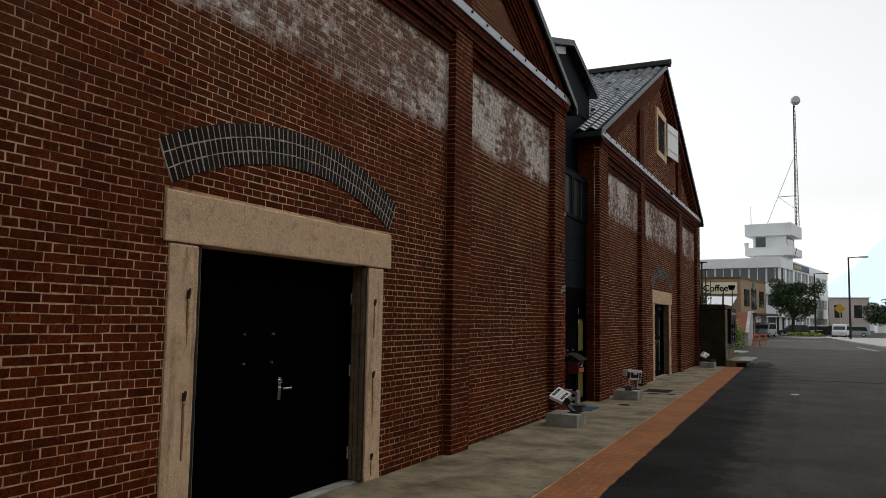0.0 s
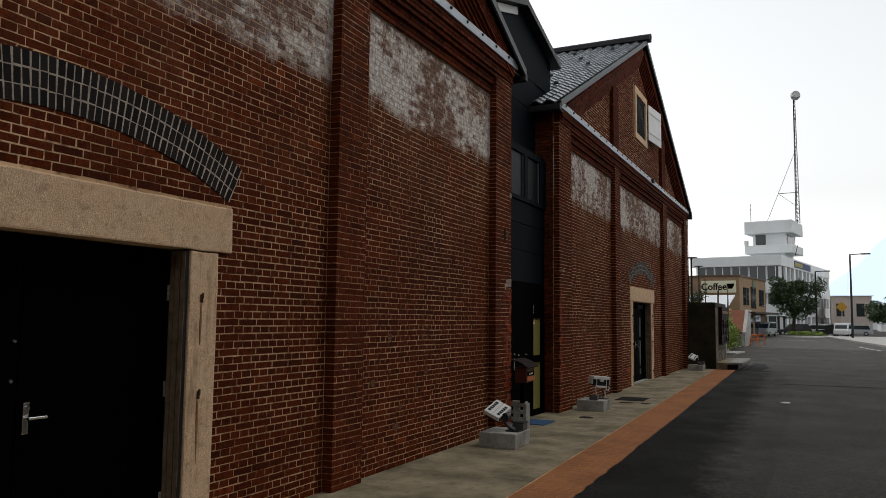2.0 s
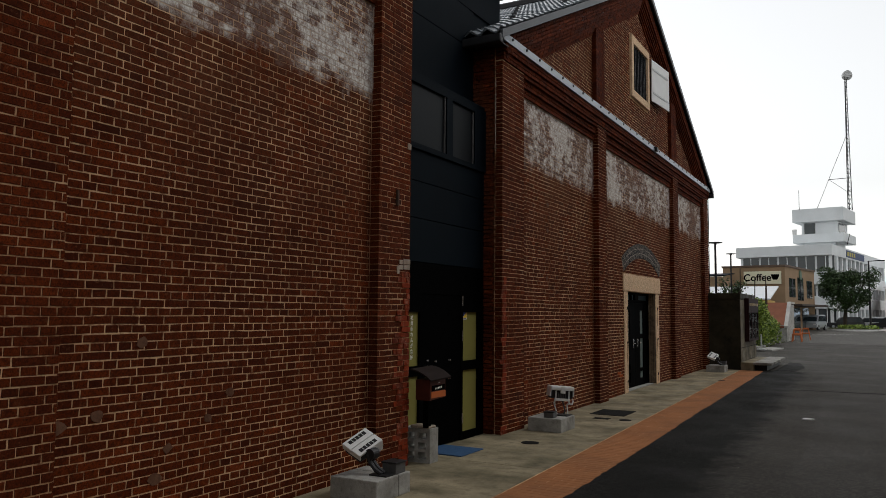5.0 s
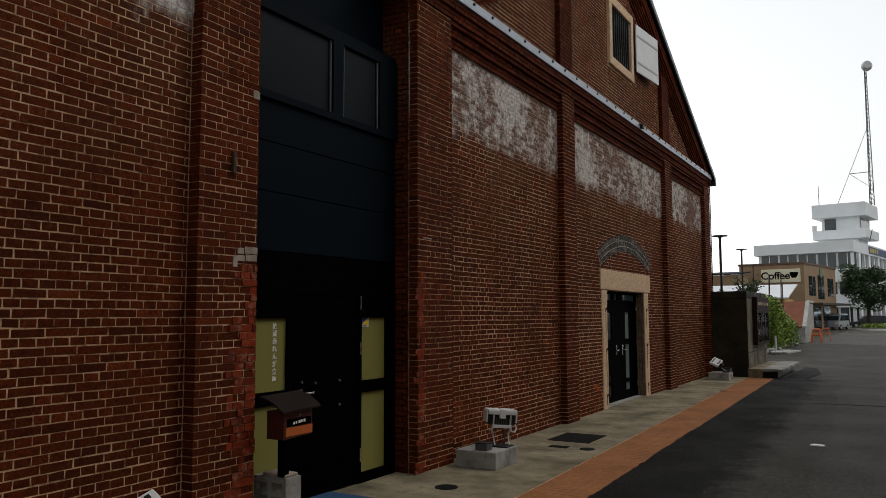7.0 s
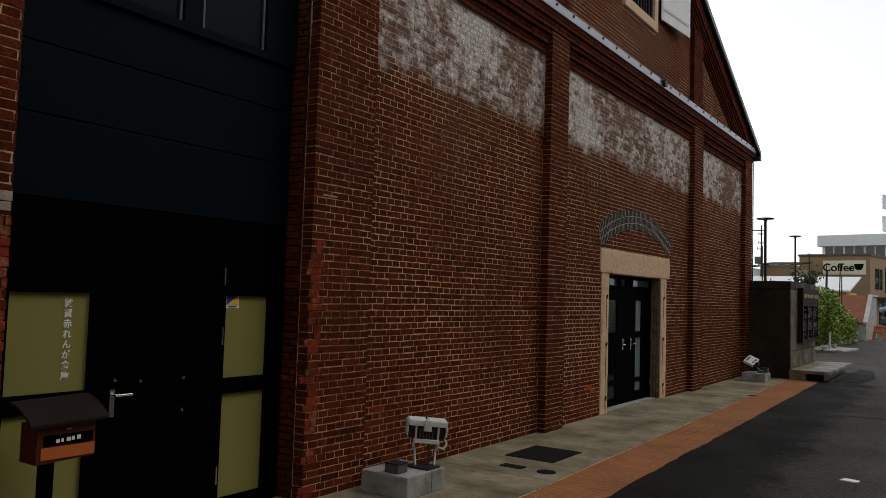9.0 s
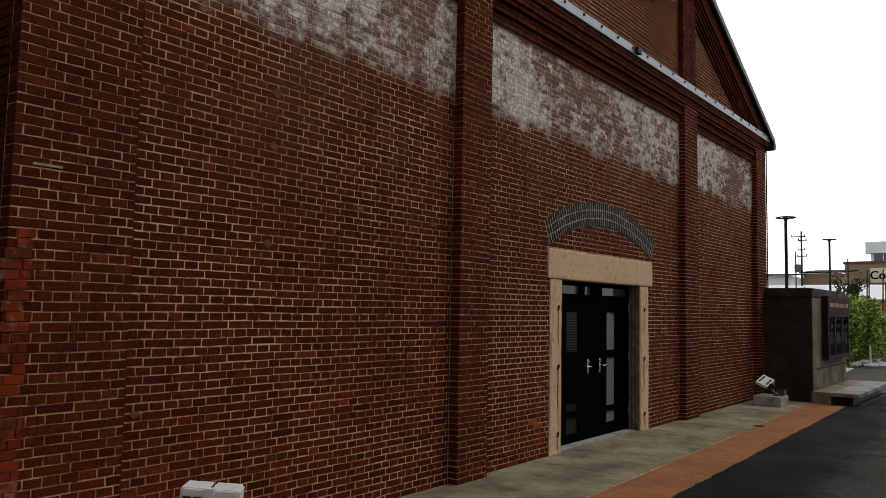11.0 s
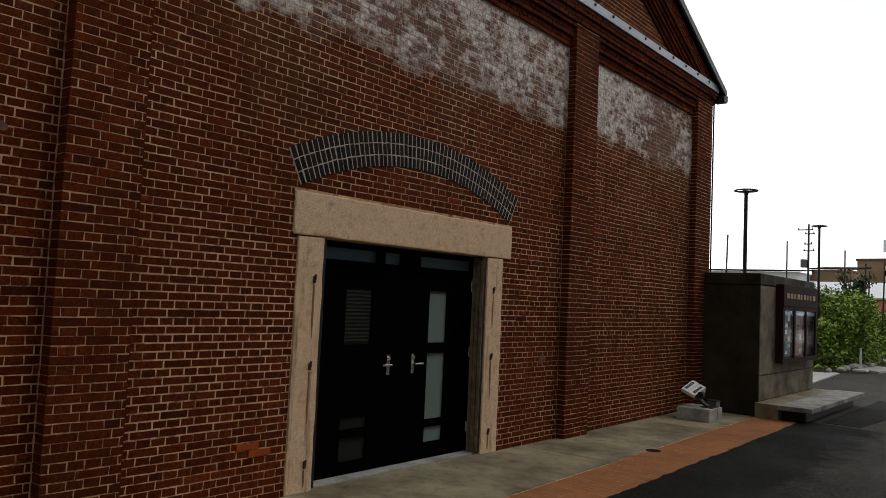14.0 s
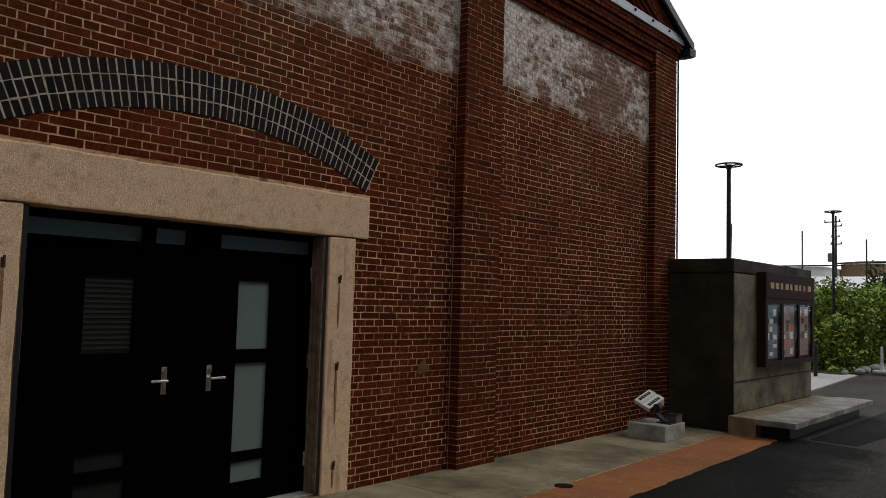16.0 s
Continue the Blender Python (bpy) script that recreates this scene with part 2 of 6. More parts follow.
CHAR = plain("charcoal_cladding", (0.0024, 0.0060, 0.0100), 0.65, 0, 0.04, 0.3, 1.2, 0.05)
DARK = plain("dark_steel", (0.022, 0.022, 0.024), 0.5, 0.3, 0.4, 0.3, 6.0)
RUST = plain("rusty_iron", (0.10, 0.06, 0.04), 0.85, 0.2, 0.3, 0.5, 20.0)
CHROME = plain("satin_chrome", (0.72, 0.72, 0.70), 0.25, 1.0, 0.5, 0.08, 8.0, 0.0)
WHITE = plain("white_enamel", (0.78, 0.78, 0.76), 0.4, 0, 0.4, 0.10, 4.0, 0.03)
LAMPGREY = plain("pale_lamp_housing", (0.62, 0.63, 0.62), 0.45, 0.1, 0.4, 0.18, 9.0)
BLINDSLAT = plain("dim_blind_slat", (0.036, 0.036, 0.030), 0.7, 0, 0.1, 0.3, 9.0, 0.0)
LAMPDARK = plain("dull_grey_metal", (0.11, 0.11, 0.11), 0.6, 0.2, 0.4, 0.3, 12.0)
VERGE = plain("grey_verge_metal", (0.10, 0.105, 0.11), 0.5, 0.3, 0.4, 0.2, 2.0)
PALEMORTAR = concrete_material("pale_patch_mortar", (0.22, 0.16, 0.12), (0.50, 0.42, 0.34), 0.6, 5.0)
STREAK = plain("rust_stain", (0.36, 0.20, 0.10), 0.95, 0, 0.05, 0.5, 25.0)
WEATHERED = plain("weathered_grey_post", (0.25, 0.18, 0.115), 0.9, 0, 0.1, 0.6, 9.0, 0.5)
WOOD = plain("dark_brown_wood", (0.050, 0.018, 0.012), 0.6, 0, 0.4, 0.4, 14.0)
ORANGE = plain("orange_red_paint", (0.54, 0.13, 0.025), 0.5, 0, 0.4, 0.2, 8.0)
PALEPAINT = plain("pale_lettering", (0.88, 0.86, 0.78), 0.6, 0, 0.3, 0.05, 8.0, 0.0)
MAT_BLUE = plain("blue_door_mat", (0.045, 0.10, 0.20), 0.95, 0, 0.1, 0.3, 30.0, 0.6)
GRATE = plain("cast_iron_cover", (0.007, 0.0062, 0.0058), 0.85, 0.0, 0.12, 0.4, 30.0, 0.4)
MAROON = plain("maroon_frame", (0.030, 0.011, 0.011), 0.65, 0, 0.08, 0.2, 6.0)
GLASS = glass_material("window_glass", (0.97, 0.98, 0.98), 0.03, 0.0, 1.03)
SMOKE = plain("smoked_pane", (0.004, 0.006, 0.008), 0.4, 0, 0.08, 0.2, 1.0, 0.0)
OLIVE = glass_material("olive_film_glass", (0.27, 0.25, 0.075), 0.15, 0.92, 1.2)
FROST = glass_material("frosted_glass", (0.17, 0.215, 0.20), 0.2, 0.9, 1.2)
DIM = glass_material("dim_blind_glass", (0.020, 0.022, 0.020), 0.15, 0.9, 1.15)
BLUEGLASS = glass_material("transom_glass", (0.17, 0.30, 0.40), 0.05, 0.95, 1.3)
LEAF = leaf_material("green_leaf", (0.022, 0.070, 0.006), (0.32, 0.43, 0.045))
LEAF_DARK = leaf_material("dark_tree_leaf", (0.016, 0.040, 0.010), (0.045, 0.085, 0.018))
BARK = plain("grey_bark", (0.07, 0.055, 0.042), 0.9, 0, 0.2, 0.5, 12.0, 0.5)
TAN = plain("tan_render", (0.30, 0.205, 0.125), 0.85, 0, 0.2, 0.15, 1.0)
OFFICE = plain("pale_grey_render", (0.80, 0.83, 0.84), 0.75, 0, 0.3, 0.12, 0.3)
DARKGLASS = plain("dark_window_pane", (0.03, 0.04, 0.045), 0.08, 0, 0.6, 0.2, 0.4, 0.0)
YELLOW = plain("ochre_render", (0.50, 0.33, 0.10), 0.85, 0, 0.2, 0.15, 1.0)
REDTILE = plain("red_brown_roof_tile", (0.22, 0.072, 0.034), 0.8, 0, 0.3, 0.3, 2.0)
METALROOF = plain("pale_metal_roof", (0.62, 0.64, 0.66), 0.4, 0.2, 0.4, 0.1, 1.0)
PAINT_WHITE = plain("white_road_paint", (0.62, 0.61, 0.58), 0.8, 0, 0.2, 0.3, 3.0)
RUBBER = plain("tyre_rubber", (0.02, 0.02, 0.02), 0.85, 0, 0.2, 0.2, 20.0)
SILVER = plain("silver_car_paint", (0.45, 0.48, 0.50), 0.3, 0.3, 0.5, 0.05, 1.0, 0.0)
CARDARK = plain("dark_car_paint", (0.03, 0.032, 0.036), 0.25, 0.2, 0.5, 0.05, 1.0, 0.0)
CARWHITE = plain("white_car_paint", (0.75, 0.76, 0.76), 0.3, 0, 0.5, 0.04, 1.0, 0.0)
SIGNCREAM = plain("cream_sign_panel", (0.72, 0.70, 0.52), 0.6, 0, 0.3, 0.08, 1.0, 0.0)
POSTER_R = plain("poster_red_brown", (0.55, 0.35, 0.31), 0.7, 0, 0.1, 0.6, 5.0, 0.0)
POSTER_B = plain("poster_grey_blue", (0.26, 0.32, 0.38), 0.7, 0, 0.1, 0.5, 5.0, 0.0)
EARTH = plain("planting_bed_earth", (0.06, 0.07, 0.03), 0.95, 0, 0.1, 0.5, 2.0, 0.6)


# ---------------------------------------------------------------- mesh helpers
def part(name, bm, material, parent=None, label="", smooth=False):
    """Link a bmesh as one mesh object, under a thing or a part."""
    me = bpy.data.meshes.new(name)
    bm.to_mesh(me)
    bm.free()
    if smooth:
        for p in me.polygons:
            p.use_smooth = True
    me.materials.append(material)
    ob = new(name, me)
    if parent:
        ob.parent = parent
        ob.matrix_parent_inverse = Matrix.Translation(parent_origin(parent)).inverted()
    if label:
        ob["label"] = label
    return ob


def parent_origin(ob):
    """The world place of an unturned object with unturned parents."""
    v = Vector(ob.location)
    while ob.parent:
        v = v + ob.matrix_parent_inverse.translation + ob.parent.location
        ob = ob.parent
    return v


def thing(name, at, label, category, group="", kind=""):
    e = new(name)
    e.location = at
    e.empty_display_size = 0.2
    return tagged(e, label, category, group, kind)


def box(bm, x0, x1, y0, y1, z0, z1, bevel=0.0, m=None):
    r = bmesh.ops.create_cube(bm, size=1.0)
    vs = r["verts"]
    for v in vs:
        v.co = Vector((x0 + (v.co.x + 0.5) * (x1 - x0), y0 + (v.co.y + 0.5) * (y1 - y0), z0 + (v.co.z + 0.5) * (z1 - z0)))
    if bevel:
        es = list({e for v in vs for e in v.link_edges})
        out = bmesh.ops.bevel(bm, geom=es, offset=bevel, segments=2, profile=0.6, affect="EDGES")
        vs = list({v for f in out["faces"] for v in f.verts} | {v for v in vs if v.is_valid})
    if m is not None:
        bmesh.ops.transform(bm, matrix=m, verts=[v for v in vs if v.is_valid])
    return bm


def bx(*a, bevel=0.0, m=None):
    return box(bmesh.new(), *a, bevel=bevel, m=m)


def tube(bm, p0, p1, r0, r1=None, seg=12, cap=True):
    p0, p1 = Vector(p0), Vector(p1)
    r1 = r0 if r1 is None else r1
    d = p1 - p0
    m = Matrix.Translation((p0 + p1) / 2) @ d.to_track_quat("Z", "Y").to_matrix().to_4x4()
    bmesh.ops.create_cone(bm, cap_ends=cap, segments=seg, radius1=r0, radius2=r1, depth=d.length, matrix=m)
    return bm


def prism(bm, poly, x0, x1):
    """A solid between two x, with the outline poly of (y, z)."""
    a = [bm.verts.new((x0, y, z)) for y, z in poly]
    b = [bm.verts.new((x1, y, z)) for y, z in poly]
    bm.faces.new(a)
    bm.faces.new(b[::-1])
    n = len(poly)
    for i in range(n):
        bm.faces.new((a[i], b[i], b[(i + 1) % n], a[(i + 1) % n]))
    bmesh.ops.recalc_face_normals(bm, faces=bm.faces[:])
    return bm


def lettering(name, body, size, m, material, parent, depth=0.004, bold=0.0):
    cu = bpy.data.curves.new(name, "FONT")
    cu.body, cu.size, cu.extrude, cu.offset = body, size, depth, bold
    cu.align_x, cu.align_y = "CENTER", "CENTER"
    tmp = bpy.data.objects.new(name + "_tmp", cu)
    me = bpy.data.meshes.new_from_object(tmp)
    bpy.data.objects.remove(tmp)
    me.transform(m)
    me.materials.append(material)
    ob = new(name, me)
    ob.parent = parent
    ob.matrix_parent_inverse = Matrix.Translation(parent_origin(parent)).inverted()
    return ob


def rough(bm, amount, scale, step=0.09):
    """Cut a block finer and wear its surface unevenly."""
    for axis in range(3):
        lo, hi = min(v.co[axis] for v in bm.verts), max(v.co[axis] for v in bm.verts)
        for i in range(1, int((hi - lo) / step)):
            at = Vector((0, 0, 0))
            at[axis] = lo + i * step
            no = Vector((0, 0, 0))
            no[axis] = 1
            bmesh.ops.bisect_plane(bm, geom=bm.verts[:] + bm.edges[:] + bm.faces[:], plane_co=at, plane_no=no)
    for v in bm.verts:
        v.co = v.co + noise.noise_vector(v.co * scale) * amount
    return bm


# ---------------------------------------------------------------- bricks
COURSE, JOINT, STRETCH = 0.062, 0.0118, 0.2285
rng = random.Random(7)


def brick_points(u0, u1, w0, w1, d0, d1, c=0.0016):
    back = [(u0, w0, d0), (u1, w0, d0), (u1, w1, d0), (u0, w1, d0)]
    mid = [(u0, w0, d1 - c), (u1, w0, d1 - c), (u1, w1, d1 - c), (u0, w1, d1 - c)]
    top = [(u0 + c, w0 + c, d1), (u1 - c, w0 + c, d1), (u1 - c, w1 - c, d1), (u0 + c, w1 - c, d1)]
    return back + mid + top


BRICK_FACES = [(4 * k + i, 4 * k + (i + 1) % 4, 4 * k + 4 + (i + 1) % 4, 4 * k + 4 + i) for k in (0, 1) for i in range(4)] + [(8, 9, 10, 11)]


def brick_mesh(name, bricks, material):
    """One mesh out of many bricks: (frame, u0, u1, w0, w1, d0, d1), where the frame takes (u, w, d) into the world."""
    verts, faces = [], []
    for fr, *dims in bricks:
        n = len(verts)
        pts = brick_points(*dims)
        if len(bricks) > 1:
            wob = [(rng.uniform(-0.0026, 0.0026), rng.uniform(-0.0026, 0.0026)) for _ in range(4)]
            pts = [(p[0] + wob[i % 4][0], p[1] + wob[i % 4][1] + 0.006 * noise.noise(Vector((p[0] * 1.7, p[1] * 2.3, 0.5))), p[2]) for i, p in enumerate(pts)]
        verts += [tuple(fr @ Vector(p)) for p in pts]
        faces += [tuple(n + i for i in f) for f in BRICK_FACES]
    me = bpy.data.meshes.new(name)
    me.from_pydata(verts, [], faces)
    me.materials.append(material)
    return me


def frame_x(x):
    """u runs along +y, w up, d out towards +x from the plane x."""
    return Matrix(((0, 0, 1, x), (1, 0, 0, 0), (0, 1, 0, 0), (0, 0, 0, 1)))


def frame_y(y):
    """u runs along +x, w up, d out towards -y from the plane y."""
    return Matrix(((1, 0, 0, 0), (0, 0, -1, y), (0, 1, 0, 0), (0, 0, 0, 1)))


def bond(fr, spans, w0, w1, depth, first=0, phase=0.0):
    """English bond between w0 and w1: courses of headers and stretchers in turn. spans(w) gives the free stretches of a course."""
    out = []
    n = max(1, int(round((w1 - w0) / COURSE)))
    for i in range(n):
        a = w0 + i * COURSE
        head = (i + first) % 2
        pitch = STRETCH / 2 if head else STRETCH
        shift = (STRETCH / 4 if head else 0.0) + phase
        for s0, s1 in spans(a + COURSE / 2):
            u = math.floor((s0 - shift) / pitch) * pitch + shift
            while u < s1:
                wob = rng.uniform(-0.006, 0.006)
                p0, p1 = max(s0, u), min(s1, u + pitch)
                if p1 - p0 > 0.014:
                    out.append((fr, p0 + JOINT * 0.4 + (wob if p0 > s0 else 0) * 0.3, p1 - JOINT * 0.4 + wob * 0.3,
                                a + JOINT * 0.38 + rng.uniform(-0.001, 0.001), a + COURSE - JOINT * 0.38 + rng.uniform(-0.001, 0.001), 0.0, depth + rng.uniform(-0.0010, 0.0018)))
                u += pitch
    return out


def cut(spans, holes):
    """Take stretches out of stretches."""
    for h0, h1 in holes:
        nxt = []
        for a, b in spans:
            if h1 <= a or h0 >= b:
                nxt.append((a, b))
            else:
                if h0 > a:
                    nxt.append((a, h0))
                if h1 < b:
                    nxt.append((h1, b))
        spans = nxt
    return spans


def lay(owner, bricks, material, pick=None, name="brick"):
    """Bricks of a wall: those within the plan stretch pick as objects, up to 300, the rest joined."""
    full, rest = [], []
    for b in bricks:
        u, w = (b[1] + b[2]) / 2, (b[3] + b[4]) / 2
        long = b[2] - b[1]
        whole = abs(long - (STRETCH - JOINT)) < 0.006 or abs(long - (STRETCH / 2 - JOINT)) < 0.006
        if pick and whole and len(full) < 300 and pick[0] < u < pick[1] and pick[2] < w < pick[3]:
            full.append(b)
        else:
            rest.append(b)
    me = brick_mesh(name + "s", rest, material)
    ob = new(name + "work", me)
    ob.parent = owner
    ob.matrix_parent_inverse = Matrix.Translation(parent_origin(owner)).inverted()
    ob["kind"] = "stuff"
    shared = {}
    for b in full:
        kind = round((b[2] - b[1]) / 0.05)
        if kind not in shared:
            half, hh = (STRETCH - JOINT if kind > 3 else STRETCH / 2 - JOINT) / 2, (COURSE - JOINT) / 2
            shared[kind] = brick_mesh(name, [(frame_x(0), -half, half, -hh, hh, 0.0, b[6])], material)
        o = new(name, shared[kind])
        o.parent = owner
        o.matrix_parent_inverse = Matrix.Translation(parent_origin(owner)).inverted()
        p = b[0] @ Vector(((b[1] + b[2]) / 2, (b[3] + b[4]) / 2, 0))
        o.location = p + Vector((rng.uniform(-0.0004, 0.0010), 0, 0))


# ---------------------------------------------------------------- the two brick warehouses
XW = -4.31            # face of the wall panels
XP = -4.20            # face of the pilasters and corner piers
ZC, ZT, TRIM_H = 5.10, 5.66, 0.125
SLOPE = 0.475
ROOF_BACK = -19.0


def warehouse(label, y0, y1, pil, door, cladding_from, pick):
    c = (y0 + y1) / 2
    half = (y1 - y0) / 2
    house = thing("brick_warehouse", (-10.0, c, 0.0), label, "warehouse", "twin brick warehouses")
    d0, d1 = door - 1.285, door + 1.18           # clear opening between the jambs
    j0, j1 = door - 1.58, door + 1.485           # outer faces of the jambs
    zl, zlt = 2.205, 2.585                      # underside and top of the lintel
    ridge = 9.52
    eave = ridge - SLOPE * (half + 0.15)

    # solid core of the front wall, with the doorway through it
    back = -4.9
    wall = part("wall", bx(back, XW - 0.0018, j1, y1 - 0.006, 0, ZT), MORTAR, house, "red brick front wall in English bond")
    part("wall_section", bx(back, XW - 0.0018, y0 + 0.006, j0, 0, ZT), MORTAR, house)
    part("wall_section", bx(back, XW - 0.0018, j0, j1, zlt, ZT), MORTAR, house)
    part("gable_wall", prism(bmesh.new(), [(y0 + 0.05, ZT), (y1 - 0.05, ZT), (y1 - 0.05, ZT + 0.2), (c, ridge - 0.25), (y0 + 0.05, ZT + 0.2)], back, XW - 0.0018), MORTAR, house)
    for a, b in pil:
        part("pilaster", bx(XW - 0.0018, XP - 0.0018, a + 0.012, b - 0.012, 0, ZC + 0.31), MORTAR, house)

    piers = [p for p in pil]

    def open_at(z):
        holes = []
        if z < zl:
            holes.append((j0, j1))
        elif z < zlt:
            holes.append((door - 1.64, door + 1.63))
        # the arch takes its curved band
        for r in (3.87,):
            zc = 3.345 - 3.9
            if z > 2.6 and z < 3.315:
                q = r * r - (z - zc) ** 2
                ro = min(math.sqrt(max(q, 0)), (z - zc) * math.tan(0.461))
                ri2 = (r - 0.285) ** 2 - (z - zc) ** 2
                if z >= zlt:
                    ri = math.sqrt(ri2) if ri2 > 0 else 0.0
                    if ri < ro:
                        holes += [(door - ro, door - ri), (door + ri, door + ro)] if ri > 0 else [(door - ro, door + ro)]
        return holes

    low = y0 if cladding_from is None else cladding_from
    bricks = []
    panels = cut([(low, y1)], piers)
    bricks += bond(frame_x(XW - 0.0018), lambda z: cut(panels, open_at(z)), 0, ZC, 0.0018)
    for i, (a, b) in enumerate(piers):
        if b < low:
            continue
        made = bond(frame_x(XW), lambda z: [(a, b)], 0, ZC + 0.31, XP - XW + 0.0018, i % 2, a)
        bricks += made
    # corbel courses step out to the string course
    steps = [(ZC, XW + 0.035), (ZC + 0.062, XW + 0.035), (ZC + 0.124, XW + 0.07), (ZC + 0.186, XW + 0.07), (ZC + 0.248, XP), (ZC + 0.31, XP + 0.022),
             (ZC + 0.372, XP + 0.022), (ZC + 0.434, XP + 0.05), (ZC + 0.496, XP + 0.05)]
    for i, (z, face) in enumerate(steps):
        span = [(low, y1 + (face - XP))] if face > XP else cut([(low, y1)], piers)
        bricks += bond(frame_x(XW - 0.0018), lambda w: span, z, z + COURSE, face - XW + 0.0018, i % 2)
    # gable field, its pilasters and the stepped rake bands
    top = ZT + TRIM_H

    def gable(z, drop):
        h = (ridge - drop - z) / SLOPE
        return [(max(c - h, low), c + h)] if h > 0.1 and c + h > low else []

    win = [(c - 0.75, c + 0.86)]
    gp = [(a, b) for a, b in pil if abs((a + b) / 2 - c) < half - 1.5]
    bricks += bond(frame_x(XW - 0.0018), lambda z: cut(gable(z, 0.62), gp + (win if 6.68 < z < 8.18 else [])), top, ridge - 0.7, 0.0018)
    for a, b in gp:
        hi = ridge - 0.62 - SLOPE * min(abs(a - c), abs(b - c)) - 0.05
        if b > low:
            bricks += bond(frame_x(XW - 0.0018), lambda z: [(a, b)], top, hi, XP - XW - 0.02)
    ang = math.atan(SLOPE)
    length = (half + 0.05) / math.cos(ang)
    for side in (-1, 1):
        if side < 0 and cladding_from is not None:
            continue
        # u runs from the ridge down the slope, w upwards square to it
        uy, uz = side * math.cos(ang), -math.sin(ang)
        wy, wz = side * math.sin(ang), math.cos(ang)
        for off, face, wide in ((-0.58, XW + 0.03, 1), (-0.518, XW + 0.06, 1), (-0.456, XW + 0.09, 1), (-0.394, XP + 0.0, 1), (-0.332, XP + 0.03, 1), (-0.27, XP + 0.06, 4)):
            fr = Matrix(((0, 0, 1, XW - 0.05), (uy, wy, 0, c), (uz, wz, 0, ridge), (0, 0, 0, 1)))
            bricks += bond(fr, lambda w: [(0.2, length)], off, off + wide * COURSE, face - XW + 0.05)
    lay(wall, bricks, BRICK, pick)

    # arch of three rings of dark headers
    arch = part("relieving_arch", prism(bmesh.new(), [(door + r * math.sin(t), 3.345 - 3.9 + r * math.cos(t)) for r, ts in ((3.892, [(-1 + 2 * i / 24) * 0.462 for i in range(25)]),
                (3.563, [(1 - 2 * i / 24) * 0.462 for i in range(25)])) for t in ts], back, XW + 0.0060), ARCHJOINT, house, "segmental arch of three rings of dark headers")
    for ring in range(3):
        r0 = 3.9 - 0.345 + ring * 0.115
        reach = 0.460
        n = 56
        shared = None
        for i in range(n):
            t = (-1 + 2 * (i + 0.5) / n) * reach
            if shared is None:
                w = r0 * 2 * reach / n
                shared = brick_mesh("arch_brick", [(frame_x(0), -w / 2 + 0.0046, w / 2 - 0.0046, 0.0046, 0.1104, 0, 0.0085)], ARCH)
            o = new("arch_brick", shared)
            o.parent = arch
            o.matrix_parent_inverse = Matrix.Translation(parent_origin(arch)).inverted()
            o.matrix_basis = Matrix.Translation((XW - 0.0018 + rng.uniform(-0.0006, 0.0012), door + r0 * math.sin(t) + rng.uniform(-0.002, 0.002), 3.345 - 3.9 + r0 * math.cos(t) + rng.uniform(-0.003, 0.003))) @ Matrix.Rotation(-t + rng.uniform(-0.035, 0.035), 4, "X")

    # granite surround
    stone = part("lintel", rough(bx(-4.8, XW + 0.02, door - 1.64, door + 1.63, zl + 0.004, zlt, bevel=0.014), 0.006, 5.0), GRANITE, house, "single beam of warm speckled granite")
    for a, b in ((j0, d0), (d1, j1)):
        jb = part("door_jamb", rough(bx(-4.60, XW + 0.012, a, b, 0, zl - 0.004, bevel=0.014), 0.007, 5.0), GRANITE, house, "granite post with rust streaks below the pintles")
        for z in (0.24, 1.08, 1.83):
            bm = bmesh.new()
            yc = (a + b) / 2 + (0.05 if a < door else -0.03)
            box(bm, XW + 0.004, XW + 0.026, yc - 0.012, yc + 0.012, z - 0.032, z + 0.032, bevel=0.006)
            tube(bm, (XW + 0.03, yc, z + 0.0), (XW + 0.03, yc, z + 0.045), 0.009, seg=10)
            part("iron_pintle", bm, RUST, jb, "rusted iron pintle")
            bm = bmesh.new()
            long = 0.14 if z < 0.3 else rng.uniform(0.3, 0.55)
            wide = rng.uniform(0.006, 0.011)
            vs = [bm.verts.new((XW + 0.0175, yc + q * wide * w, z - 0.045 - long * f)) for f, w in ((0, 0.7), (0.35, 1.0), (0.7, 0.8), (1, 0.25)) for q in (-1, 1)]
            vb = [bm.verts.new(v.co - Vector((0.012, 0, 0))) for v in vs]
            for k in range(3):
                bm.faces.new((vs[2 * k], vs[2 * k + 1], vs[2 * k + 3], vs[2 * k + 2]))
                for o0, o1 in ((2 * k, 2 * k + 2), (2 * k + 1, 2 * k + 3)):
                    bm.faces.new((vs[o0], vs[o1], vb[o1], vb[o0]))
            bmesh.ops.recalc_face_normals(bm, faces=bm.faces[:])
            part("rust_streak", bm, STREAK, jb, "brown rust streak")
        e = b if a < door else a - 0.045
        inner = part("inner_post", bx(-4.60, -4.315, e + 0.008, e + 0.037, 0.022, zl - 0.002), DARK, house, "weathered timber lining of the doorway")
        for x0, x1 in ((-4.47, -4.432), (-4.424, -4.372), (-4.362, -4.318)):
            part("board", rough(bx(x0, x1, e + rng.uniform(-0.006, 0.004), e + 0.045 - rng.uniform(-0.006, 0.006), 0.028, zl - 0.008, bevel=0.005), 0.005, 7.0, 0.12), WEATHERED, inner, "grey-brown weathered board")
    part("threshold", bx(-4.8, -4.36, d0, d1, 0.0, 0.022, bevel=0.006), BLOCK, house, "pale concrete door sill")

